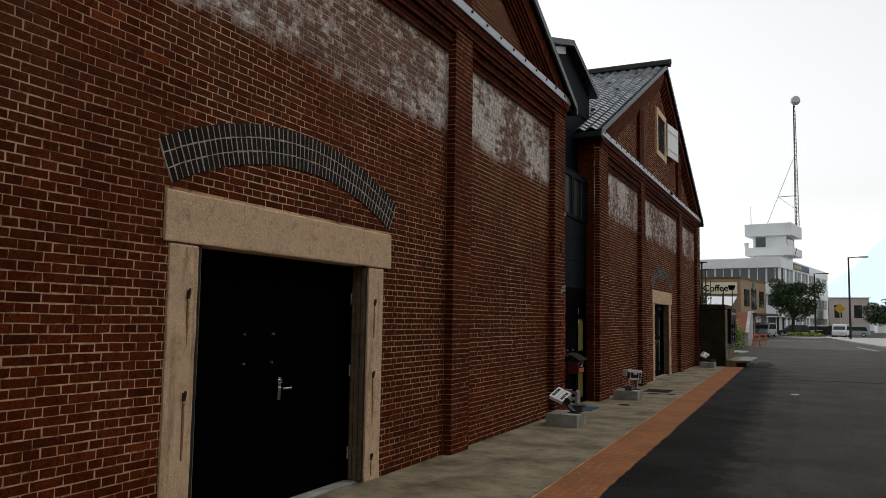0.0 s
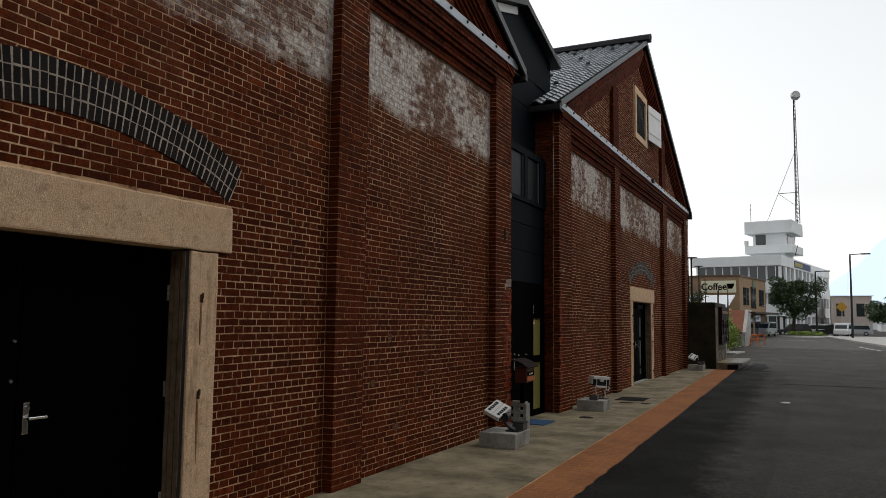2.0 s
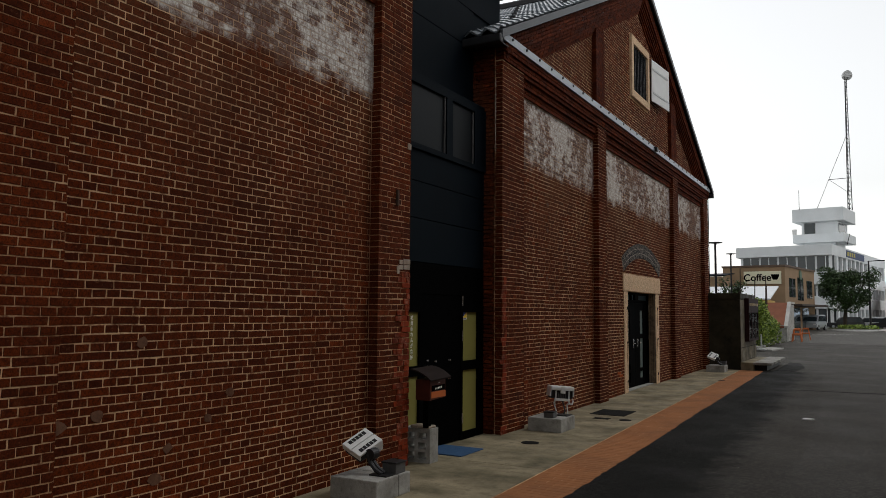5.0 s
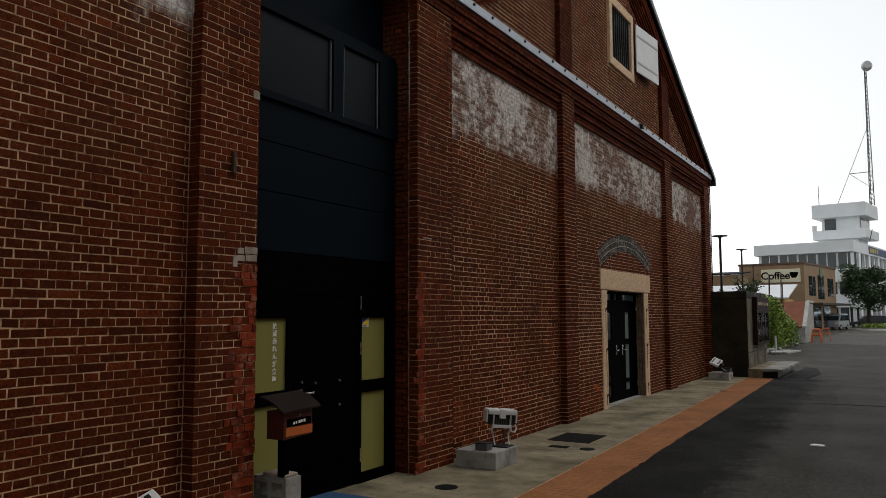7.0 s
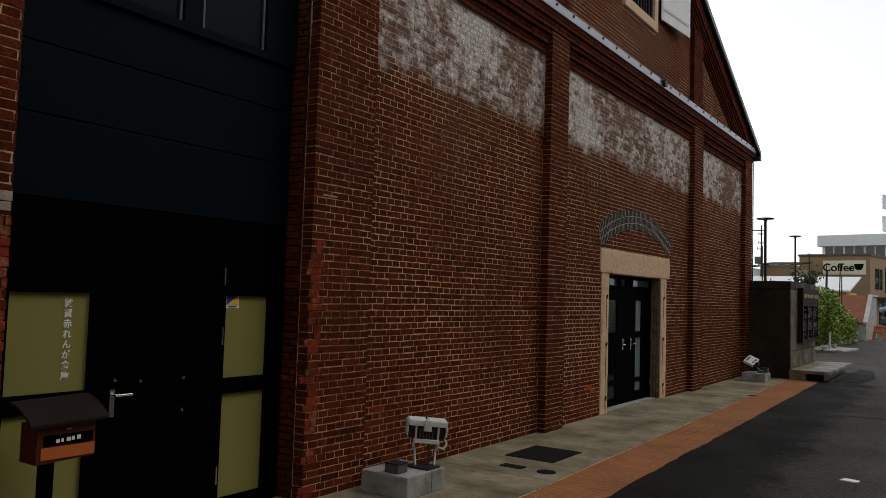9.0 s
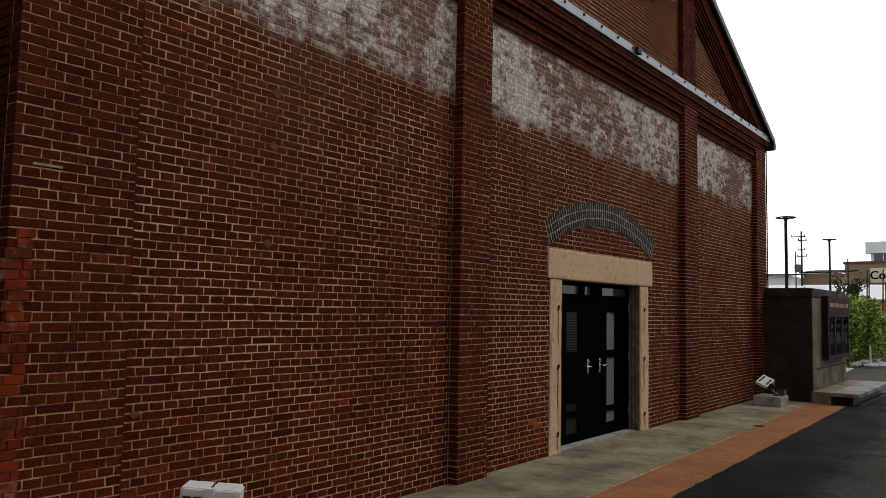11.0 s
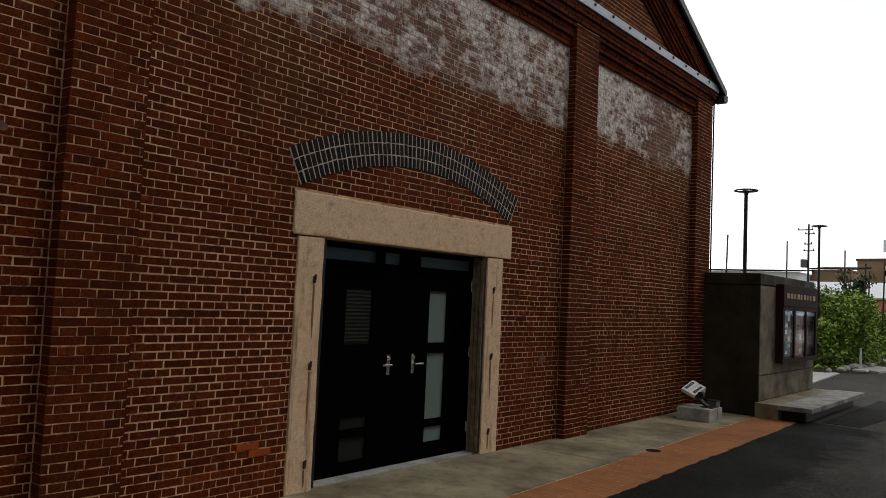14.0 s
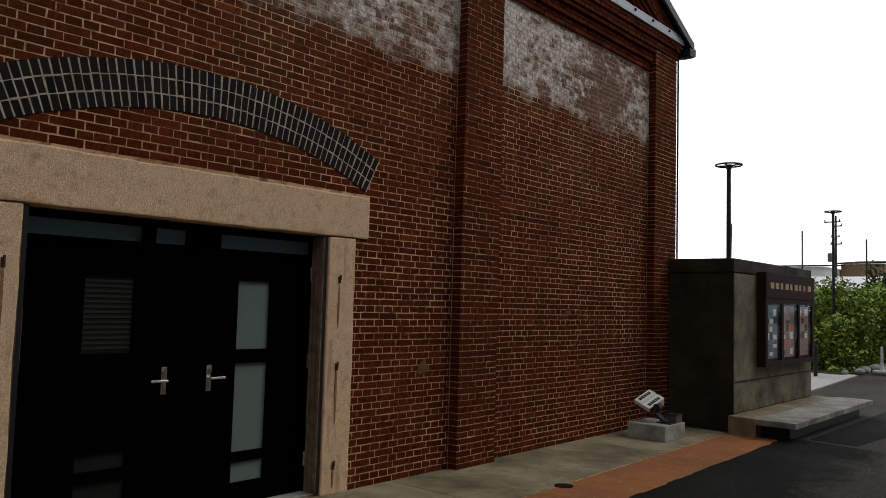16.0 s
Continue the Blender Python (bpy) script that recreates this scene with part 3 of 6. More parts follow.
    # string course flashing with bolts
    tr = part("string_course", bx(-4.9, -4.125, low - 0.1, y1 + 0.10, ZT, ZT + TRIM_H, bevel=0.006), TRIM, house, "pale galvanised flashing band with bolt heads")
    y, shared = low + 0.2, None
    while y < y1:
        if shared is None:
            b = tube(bmesh.new(), (0, 0, 0), (0.02, 0, 0), 0.024, 0.018, 8)
            shared = bpy.data.meshes.new("bolt")
            b.to_mesh(shared)
            b.free()
            shared.materials.append(DARK)
        o = new("bolt", shared)
        o.parent = tr
        o.matrix_parent_inverse = Matrix.Translation(parent_origin(tr)).inverted()
        o.location = (-4.126, y, ZT + 0.085)
        y += 0.525

    # roof, verges and tiles
    bm = bmesh.new()
    e0, e1 = c - half - 0.3, c + half + 0.3
    ze = ridge - SLOPE * (half + 0.3)
    prism(bm, [(e0, ze), (c, ridge), (e1, ze), (e1, ze + 0.07), (c, ridge + 0.09), (e0, ze + 0.07)], ROOF_BACK, -4.09)
    roof = part("roof", bm, CHAR, house, "gabled roof of blue-grey pantiles")
    for side in (-1, 1):
        verts, faces = [], []
        rows, cols = int((half + 0.3) / math.cos(ang) / 0.235), int((-4.02 - ROOF_BACK) / 0.265)
        for i in range(rows):
            s0 = 0.12 + i * 0.235
            for k in range(cols):
                xa = -4.08 - (k + 1) * 0.265
                n = len(verts)
                lift = rng.uniform(0, 0.006)
                for (s, up) in ((s0, 0.10), (s0 + 0.255, 0.128), (s0 + 0.255, 0.10)):
                    for q in range(6):
                        f = q / 5
                        h = up + 0.038 * math.sin(f * 2 * math.pi + 0.6) + lift
                        verts.append((xa + f * 0.268, c + side * (s * math.cos(ang) + h * math.sin(ang)), ridge - s * math.sin(ang) + h * math.cos(ang)))
                for q in range(5):
                    a, b2 = n + q, n + 6 + q
                    faces += [(a, a + 1, b2 + 1, b2), (b2, b2 + 1, b2 + 7, b2 + 6)]
        me = bpy.data.meshes.new("roof_tiles")
        me.from_pydata(verts, [], faces)
        me.materials.append(TILE)
        o = new("roof_tiles", me)
        o.parent = roof
        o.matrix_parent_inverse = Matrix.Translation(parent_origin(roof)).inverted()
        o["kind"] = "stuff"
        guard = None
        for i in range(5):
            for k in range(9):
                if guard is None:
                    b = bx(-0.05, 0.05, -0.025, 0.025, 0.0, 0.055, bevel=0.01)
                    guard = bpy.data.meshes.new("snow_guard")
                    b.to_mesh(guard)
                    b.free()
                    guard.materials.append(DARK)
                q = new("snow_guard", guard)
                q.parent = roof
                q.matrix_parent_inverse = Matrix.Translation(parent_origin(roof)).inverted()
                d = 1.3 + i * 1.41
                q.location = (-4.75 - k * 1.06 - (0.53 if i % 2 else 0), c + side * (d * math.cos(ang) + 0.13 * math.sin(ang)), ridge - d * math.sin(ang) + 0.13 * math.cos(ang))
        # verge: thin capping on the slope's edge
        uy, uz = side * math.cos(ang), -math.sin(ang)
        bm = bmesh.new()
        prism(bm, [(c, ridge + 0.0), (c + side * (half + 0.30), ridge + 0.0 - SLOPE * (half + 0.30)), (c + side * (half + 0.30), ridge + 0.12 - SLOPE * (half + 0.30)), (c, ridge + 0.13)], -4.09, -4.055)
        part("verge", bm, VERGE, roof, "grey metal verge strip")
        # gutter at the eave
        bm = bmesh.new()
        yo = c + side * (half + 0.32)
        yi = yo - side * 0.40
        box(bm, ROOF_BACK, -4.13, min(yi, yo), max(yi, yo), ZT - 0.06, ze - 0.01, bevel=0.01)
        box(bm, ROOF_BACK, -4.06, min(yo - 0.06, yo + 0.06), max(yo - 0.06, yo + 0.06), ze - 0.07, ze + 0.05, bevel=0.02)
        part("gutter", bm, DARK, roof, "dark box gutter")
    bm = bmesh.new()
    box(bm, ROOF_BACK, -3.96, c - 0.16, c + 0.16, ridge + 0.1, ridge + 0.22, bevel=0.02)
    tube(bm, (ROOF_BACK, c, ridge + 0.22), (-3.94, c, ridge + 0.22), 0.085, seg=12)
    part("ridge_cap", bm, DARK, roof, "stacked ridge tiles")
    # square putlog holes in the rake, their dark insides made as dark blocks
    for side in ((1,) if cladding_from is not None else (-1, 1)):
        for i in range(6):
            s = 1.0 + i * 1.35
            y, z = c + side * (s * math.cos(ang) - 0.24 * math.sin(ang)), ridge - s * math.sin(ang) - 0.17 * math.cos(ang)
            part("putlog_hole_block", bx(XP, XP + 0.055, y - 0.055, y + 0.055, z - 0.06, z + 0.05), WOOD, wall, "dark block standing in for a putlog hole")

    # side and back walls close the building
    bm = bmesh.new()
    box(bm, ROOF_BACK + 0.3, back, y0 + 0.01, y0 + 0.3, 0, eave)
    box(bm, ROOF_BACK + 0.3, back, y1 - 0.3, y1 - 0.01, 0, eave)
    prism(bm, [(y0 + 0.02, 0), (y1 - 0.02, 0), (y1 - 0.02, eave), (c, ridge - 0.1), (y0 + 0.02, eave)], ROOF_BACK + 0.1, ROOF_BACK + 0.3)
    part("outer_wall", bm, BRICK, house, "plain brick side walls")
    side = []
    if cladding_from is None:
        side = bond(frame_y(y0 + 0.006), lambda z: [(-4.9, XP - 0.12)], 0, ZT, 0.006)
        part("pier_core", bx(-4.9, XP - 0.12, y0 + 0.006, y0 + 0.2, 0, ZT), MORTAR, wall)
    side += bond(Matrix(((1, 0, 0, 0), (0, 0, 1, y1 - 0.012), (0, 1, 0, 0), (0, 0, 0, 1))), lambda z: [(-4.9, XP - 0.12)], 0, ZT, 0.012)
    lay(wall, side, BRICK, None)

    # gable window
    wy0, wy1, wz0, wz1 = c - 0.75, c + 0.86, 6.70, 8.16
    w = part("gable_window", bx(-4.5, XW + 0.006, wy0 + 0.1, wy1 - 0.1, wz0 + 0.1, wz1 - 0.1), BLACK, house, "stone-framed loft window with an open metal shutter")
    for nm, b in (("window_sill", (wy0, wy1, wz0, wz0 + 0.17)), ("window_head", (wy0, wy1, wz1 - 0.19, wz1)), ("window_post", (wy0 + 0.01, wy0 + 0.17, wz0 + 0.17, wz1 - 0.19)),
                  ("window_post", (wy1 - 0.17, wy1 - 0.01, wz0 + 0.17, wz1 - 0.19))):
        part(nm, bx(-4.5, XW + 0.06, *b, bevel=0.01), GRANITE, w, "pale granite")
    for i in range(9):
        y = wy0 + 0.2 + (i + 0.5) * (wy1 - wy0 - 0.4) / 9
        part("window_bar", bx(XW + 0.012, XW + 0.03, y - 0.008, y + 0.008, wz0 + 0.17, wz1 - 0.19), DARK, w)
    m = Matrix.Translation((XW + 0.05, wy1 + 0.16, 0)) @ Matrix.Rotation(radians(-6), 4, "Z")
    bm = bmesh.new()
    box(bm, 0, 0.025, 0, 1.27, 7.0, 8.06, bevel=0.005)
    sh = part("shutter", bm, WHITE, house, "white riveted sheet-metal shutter")
    sh.matrix_basis = m
    for z in (7.2, 7.8):
        bm = bmesh.new()
        box(bm, 0.026, 0.034, 0.05, 1.2, z, z + 0.05)
        for i in range(10):
            tube(bm, (0.034, 0.1 + i * 0.1, z + 0.025), (0.042, 0.1 + i * 0.1, z + 0.025), 0.012, 0.008, 6)
        st = part("shutter_strap", bm, LAMPGREY, sh)
        st.matrix_parent_inverse = Matrix()
    return house, wall, (d0, d1)


house_a, wall_a, open_a = warehouse("long red brick warehouse with black doors under a granite lintel", -1.05, 14.80,
                                    [(-1.05, -0.30), (3.30, 3.88), (9.95, 10.50), (14.15, 14.80)], 6.915, 2.2, (8.7, 9.9, 0.6, 2.6))
house_b, wall_b, open_b = warehouse("red brick warehouse with tiled gable roof and glazed black door", 17.30, 33.15,
                                    [(17.30, 18.10), (21.75, 22.30), (28.20, 28.83), (32.45, 33.15)], 25.385, None, (22.4, 23.7, 0.6, 2.2))


# brighter relaid bricks at the torn edges of the two facing piers
def relaid(owner, y0, y1, ztop, seed):
    r = random.Random(seed)
    out = []
    for i in range(int(ztop / COURSE)):
        z = i * COURSE
        y = y0 + r.gauss(0, 0.05)
        while y < y1 - 0.03:
            w = min(r.choice((0.07, 0.11, 0.13, 0.19)), y1 - y)
            if r.random() > (0.3 if y < y0 + 0.06 else 0.1):
                out.append((frame_x(XP), y + 0.004, y + w - 0.004, z + 0.004, z + COURSE - 0.003, -0.005, r.uniform(0.004, 0.012)))
            y += w
    me = brick_mesh("relaid_bricks", out, PATCH)
    o = new("relaid_bricks", me)
    o.parent = owner
    o.matrix_parent_inverse = Matrix.Translation(parent_origin(owner)).inverted()
    o["kind"], o["label"] = "stuff", "brighter orange bricks of a mended pier edge"


relaid(wall_a, 14.53, 14.80, 2.20, 3)
for y, z, w, h in ((14.55, 2.19, 0.10, 0.05), (14.66, 2.195, 0.13, 0.055), (14.57, 2.25, 0.07, 0.05), (14.65, 2.255, 0.145, 0.06), (14.52, 2.14, 0.05, 0.09)):
    part("mortar_patch", bx(XP - 0.01, XP + 0.006 + 0.03 * h, y, y + w, z, z + h, bevel=0.004), PALEMORTAR, wall_a, "pale mortar smear capping the mended edge")
relaid(wall_b, 17.30, 17.45, 2.25, 5)


def lever(parent, y, z, turn, x=-4.50):
    """A lever handle on its plate."""
    bm = bmesh.new()
    box(bm, x, x + 0.012, y - 0.022, y + 0.022, z - 0.10, z + 0.10, bevel=0.004)
    tube(bm, (x, y, z), (x + 0.055, y, z), 0.011)
    tube(bm, (x + 0.05, y - 0.01 * turn, z), (x + 0.05, y + 0.12 * turn, z), 0.011)
    tube(bm, (x + 0.01, y, z + 0.065), (x + 0.03, y, z + 0.065), 0.016)
    return part("handle", bm, CHROME, parent, "satin chrome lever handle")


# solid black doors of the first warehouse
d0, d1 = open_a
door_a = thing("door_1", (-4.63, 6.915, 0), "closed black double door with a chrome lever, under a granite lintel", "door", kind="structure")
part("door_frame", bx(-4.70, -4.48, d0, d1, 2.10, 2.203), BLACK, door_a)
mid = 6.84
for a, b in ((d0 + 0.05, mid - 0.004), (mid + 0.004, d1 - 0.05)):
    leaf = part("door_leaf", bx(-4.56, -4.50, a, b, 0.024, 2.098, bevel=0.004), BLACK, door_a)
part("door_frame", bx(-4.70, -4.48, d0, d0 + 0.046, 0.022, 2.1), BLACK, door_a)
part("door_frame", bx(-4.70, -4.48, d1 - 0.046, d1, 0.022, 2.1), BLACK, door_a)
lever(door_a, 6.905, 1.03, 1, -4.50)
for y, z in ((6.41, 1.52), (6.80, 1.52), (6.41, 1.27), (6.79, 1.27)):
    part("bolt_head", tube(bmesh.new(), (-4.50, y, z), (-4.486, y, z), 0.016, 0.011, 10), CHROME, door_a)
for z in (0.3, 1.13, 1.87):
    part("hinge", tube(bmesh.new(), (-4.475, d1 - 0.05, z - 0.06), (-4.475, d1 - 0.05, z + 0.06), 0.012, seg=8), CHROME, door_a)

# glazed black doors of the second warehouse
d0, d1 = open_b
door_b = thing("door_2", (-4.63, 25.385, 0), "closed black double door with narrow frosted panes and chrome levers", "door", kind="structure")
X0, X1 = -4.55, -4.50


def leaf_with_panes(parent, a, b, z0, z1, panes, name="door_leaf"):
    """A leaf of rails and stiles round its panes, all panes in one column."""
    bm = bmesh.new()
    p0, p1 = panes[0][0], panes[0][1]
    box(bm, X0, X1, a, p0, z0, z1)
    box(bm, X0, X1, p1, b, z0, z1)
    z = z0
    for _, _, q0, q1, _m in sorted(panes, key=lambda p: p[2]):
        box(bm, X0, X1, p0, p1, z, q0)
        z = q1
    box(bm, X0, X1, p0, p1, z, z1)
    lf = part(name, bm, BLACK, parent)
    for p0, p1, q0, q1, mt in panes:
        part("pane", bx(X0 + 0.018, X0 + 0.026, p0 - 0.004, p1 + 0.004, q0 - 0.004, q1 + 0.004), mt, lf)
    return lf


mid = 25.38
leaf_with_panes(door_b, d0 + 0.05, mid - 0.003, 0.024, 1.985, [(24.59, 24.95, 1.24, 1.785, DIM), (24.59, 24.95, 0.44, 0.56, DIM), (24.59, 24.95, 0.14, 0.36, DIM)])
leaf_with_panes(door_b, mid + 0.003, d1 - 0.05, 0.024, 1.985, [(25.81, 26.12, 1.24, 1.79, FROST), (25.81, 26.12, 0.43, 1.13, FROST), (25.81, 26.12, 0.19, 0.35, FROST)])
blind = part("blind", bx(X0 + 0.027, X0 + 0.029, 24.60, 24.94, 1.25, 1.78), DIM, door_b, "dim slatted blind behind the pane")
for i in range(14):
    part("blind_slat", bx(X0 + 0.029, X0 + 0.034, 24.60, 24.94, 1.27 + i * 0.036, 1.285 + i * 0.036), BLINDSLAT, blind)
bm = bmesh.new()
box(bm, -4.70, -4.48, d0, d0 + 0.046, 0.022, 2.203)
box(bm, -4.70, -4.48, d1 - 0.046, d1, 0.022, 2.203)
box(bm, -4.70, -4.48, d0 + 0.046, d1 - 0.046, 2.15, 2.203)
box(bm, -4.70, -4.48, d0 + 0.046, d1 - 0.046, 1.99, 2.035)
box(bm, -4.70, -4.48, 24.99, 25.08, 2.035, 2.15)
box(bm, -4.70, -4.48, 25.34, 25.62, 2.035, 2.15)
part("door_frame", bm, BLACK, door_b)
for a, b in ((d0 + 0.046, 24.99), (25.08, 25.34), (25.62, d1 - 0.046)):
    part("transom_pane", bx(-4.54, -4.53, a, b, 2.035, 2.15), BLUEGLASS, door_b)
lever(door_b, 25.20, 1.03, -1, X1)
lever(door_b, 25.57, 1.03, 1, X1)
for z in (0.3, 1.13, 1.87):
    for y in (d0 + 0.05, d1 - 0.05):
        part("hinge", tube(bmesh.new(), (-4.475, y, z - 0.06), (-4.475, y, z + 0.06), 0.012, seg=8), CHROME, door_b)

bright = plain("bright_orange_brick", (0.42, 0.085, 0.022), 0.85, 0, 0.06, 0.5, 12.0, 0.5)
# lone brighter bricks by the doorway, a strap and a small lamp on the string course
for y, z in ((23.42, 0.376), (23.30, 0.438)):
    me = brick_mesh("relaid_brick", [(frame_x(XW if y > 18.2 else XP), y, y + 0.216, z, z + 0.052, 0.0, 0.008)], bright)
    o = new("relaid_brick", me)
    o.parent = wall_b
    o.matrix_parent_inverse = Matrix.Translation(parent_origin(wall_b)).inverted()
part("mortar_smear", bx(XP, XP + 0.008, 17.42, 17.60, 2.615, 2.632, bevel=0.003), PALEMORTAR, wall_b, "pale smear of mortar")
part("pale_stone", bx(XP - 0.02, XP + 0.008, 14.72, 14.796, 3.58, 3.65, bevel=0.006), PALEMORTAR, wall_a, "pale stone set in the pier edge")
part("iron_hook", bx(XP, XP + 0.03, 14.485, 14.52, 2.90, 3.08, bevel=0.008), RUST, wall_a, "rusty iron hook stub")
part("downlead", tube(bmesh.new(), (-4.185, 33.165, 0.02), (-4.185, 33.165, 5.6), 0.013, seg=8), BLACK, house_b, "thin black down cable")


def daub(owner, y, z, r, seed):
    """A plugged or knocked-out spot: an uneven flat lump of mortar."""
    g = random.Random(seed)
    bm = bmesh.new()
    rim = [(y + r * g.uniform(0.7, 1.25) * math.cos(a), z + r * g.uniform(0.55, 0.95) * math.sin(a)) for a in [i * math.pi / 5 for i in range(10)]]
    prism(bm, rim, XW - 0.01, XW + 0.004)
    part("mortar_plug", bm, PLUG, owner, "old mortar plug in the brickwork")


PLUG = concrete_material("brown_plug_mortar", (0.085, 0.034, 0.018), (0.20, 0.105, 0.065), 0.6, 8.0)
for i, (y, z, r) in enumerate(((11.23, 1.48, 0.05), (10.88, 0.98, 0.055), (10.56, 0.93, 0.075), (11.90, 0.85, 0.045), (11.39, 0.46, 0.06), (12.14, 1.04, 0.05), (11.50, 0.67, 0.045))):
    daub(wall_a, y, z, r, 50 + i)
for i, (y, z, r) in enumerate(((18.23, 1.04, 0.035), (27.79, 1.02, 0.09), (30.39, 1.59, 0.06), (19.35, 3.53, 0.05), (19.34, 3.09, 0.045), (20.36, 2.69, 0.05), (21.41, 2.66, 0.04), (19.31, 2.29, 0.045))):
    daub(wall_b, y, z, r, 70 + i)
part("eave_spotlight", bx(-4.22, -4.04, 33.27, 33.42, 5.50, 5.62, bevel=0.01), DARK, house_b, "small dark spotlight")
part("spotlight_face", bx(-4.20, -4.06, 33.42, 33.428, 5.515, 5.605), WHITE, house_b)
part("cable_box", bx(-4.125, -4.06, 25.95, 26.08, ZT + 0.01, ZT + 0.11, bevel=0.01), DARK, house_b, "small dark cable box")

# ---------------------------------------------------------------- charcoal link building between the warehouses
XC, XL = -4.66, -4.48            # faces of the gabled top and of the lower front
link = thing("link_building", (-7.0, 16.05, 0), "charcoal metal-clad link building with a pitched top and black glazed door", "building")
bm = bmesh.new()
prism(bm, [(14.82, 4.6), (17.28, 4.6), (17.28, 5.5), (18.2, 5.9), (18.2, 6.88), (16.42, 7.40), (14.72, 6.9), (14.72, 5.6), (14.82, 5.5)], -12.0, XC - 0.02)
part("wall", bm, CHAR, link)
part("lower_wall", bx(-12.0, XL - 0.06, 14.82, 17.28, 0.0, 4.59), CHAR, link)
for z0, z1 in ((2.338, 2.874), (2.883, 3.337), (3.346, 3.728)):
    part("cladding_panel", bx(XL - 0.058, XL, 14.83, 17.27, z0, z1, bevel=0.004), CHAR, link)
for z0, z1 in ((4.71, 5.6), (5.61, 6.18)):
    part("cladding_panel", bx(XC - 0.02, XC, 14.83, 17.27, z0, z1, bevel=0.004), CHAR, link)
part("ledge", bx(XC - 0.02, XL + 0.01, 14.83, 17.27, 4.646, 4.705, bevel=0.004), CHAR, link, "charcoal ledge over the window band")
part("cladding_panel", prism(bmesh.new(), [(14.73, 6.19), (18.19, 6.19), (18.19, 6.87), (16.42, 7.385), (14.73, 6.89)], XC - 0.02, XC), CHAR, link)
# upper window band
bm = bmesh.new()
for a, b, q0, q1 in ((14.83, 17.27, 3.737, 3.805), (14.83, 17.27, 4.567, 4.644), (14.83, 14.90, 3.805, 4.567), (16.106, 16.27, 3.805, 4.567), (16.926, 17.27, 3.805, 4.567)):
    box(bm, XL - 0.06, XL + 0.03, a, b, q0, q1)
part("window_frame", bm, CHAR, link)
for a, b in ((14.90, 16.106), (16.27, 16.926)):
    pane = part("window_pane", bx(XL - 0.016, XL - 0.006, a, b, 3.805, 4.567), SMOKE, link)
    for q in (a + 0.012, b - 0.032):
        part("bead", bx(XL - 0.006, XL + 0.012, q, q + 0.02, 3.805, 4.567), LAMPDARK, pane, "thin grey glazing bead")
# low gabled top with overhanging verges, a white fascia under the near slope
bm = bmesh.new()
prism(bm, [(14.4, 6.79), (16.42, 7.39), (18.42, 6.80), (18.42, 6.91), (16.42, 7.51), (14.4, 6.90)], -12.0, -4.50)
part("roof", bm, DARK, link, "dark sheet roof")
part("fascia", prism(bmesh.new(), [(14.75, 6.73), (16.25, 7.175), (16.25, 7.32), (14.75, 6.875)], XC, XC + 0.03), WHITE, link, "white fascia board")
# door wall
part("door_wall", bx(XL - 0.06, XL, 14.83, 17.27, 1.945, 2.33), BLACK, link, "black steel head panel")
for a, b in ((14.83, 14.95), (15.50, 15.565), (16.59, 16.65), (17.10, 17.275)):
    part("door_post", bx(XL - 0.06, XL, a, b, 0.0, 1.945), BLACK, link)
for a, b in ((14.95, 15.50), (16.65, 17.10)):
    for q0, q1 in ((0.0, 0.11), (0.935, 1.06), (1.72, 1.945)):
        part("door_rail", bx(XL - 0.06, XL, a, b, q0, q1), BLACK, link)
    for q0, q1 in ((0.11, 0.935), (1.06, 1.72)):
        part("window_pane", bx(XL - 0.035, XL - 0.027, a, b, q0, q1), OLIVE, link, "olive-tinted pane")
leaf = part("door", bx(XL - 0.055, XL - 0.008, 15.568, 16.587, 0.02, 1.94), BLACK, link, "black steel door leaf")
for y, z in ((15.903, 1.093), (16.27, 1.093), (16.27, 0.852), (15.70, 1.113)):
    part("bolt_head", tube(bmesh.new(), (XL - 0.01, y, z), (XL + 0.012, y, z), 0.018, 0.012, 10), CHROME, link)
for z in (0.30, 1.40, 1.875):
    part("hinge", tube(bmesh.new(), (XL + 0.008, 16.622, z - 0.07), (XL + 0.008, 16.622, z + 0.07), 0.009, seg=8), CHROME, link)
bm = bmesh.new()
box(bm, XL - 0.009, XL + 0.004, 15.67, 15.71, 0.86, 1.05, bevel=0.004)
tube(bm, (XL, 15.69, 1.011), (XL + 0.06, 15.69, 1.011), 0.011)
tube(bm, (XL + 0.055, 15.68, 1.011), (XL + 0.055, 15.81, 1.011), 0.011)
part("handle", bm, CHROME, leaf, "satin chrome lever handle")
FACE = Matrix(((0, 0, 1, XL - 0.024), (1, 0, 0, 0), (0, 1, 0, 0), (0, 0, 0, 1)))
for i, ch in enumerate("敦賀赤れんが倉庫"):
    lettering("letter", ch, 0.062, Matrix.Translation((0, 15.352, 1.648 - i * 0.069)) @ FACE, PALEPAINT, link, 0.001, 0.0012)
sticker = part("sticker", bx(XL - 0.026, XL - 0.023, 16.665, 16.80, 1.62, 1.732), PALEPAINT, link, "small blue and yellow sticker with a pale edge")
part("sticker_face", prism(bmesh.new(), [(16.672, 1.645), (16.672, 1.725), (16.793, 1.725)], XL - 0.0228, XL - 0.0215), plain("blue_sticker", (0.04, 0.07, 0.36), 0.5), sticker, "blue corner")
part("sticker_face", prism(bmesh.new(), [(16.675, 1.643), (16.793, 1.722), (16.793, 1.643)], XL - 0.0228, XL - 0.0215), plain("yellow_sticker", (0.85, 0.56, 0.03), 0.5), sticker, "yellow corner")
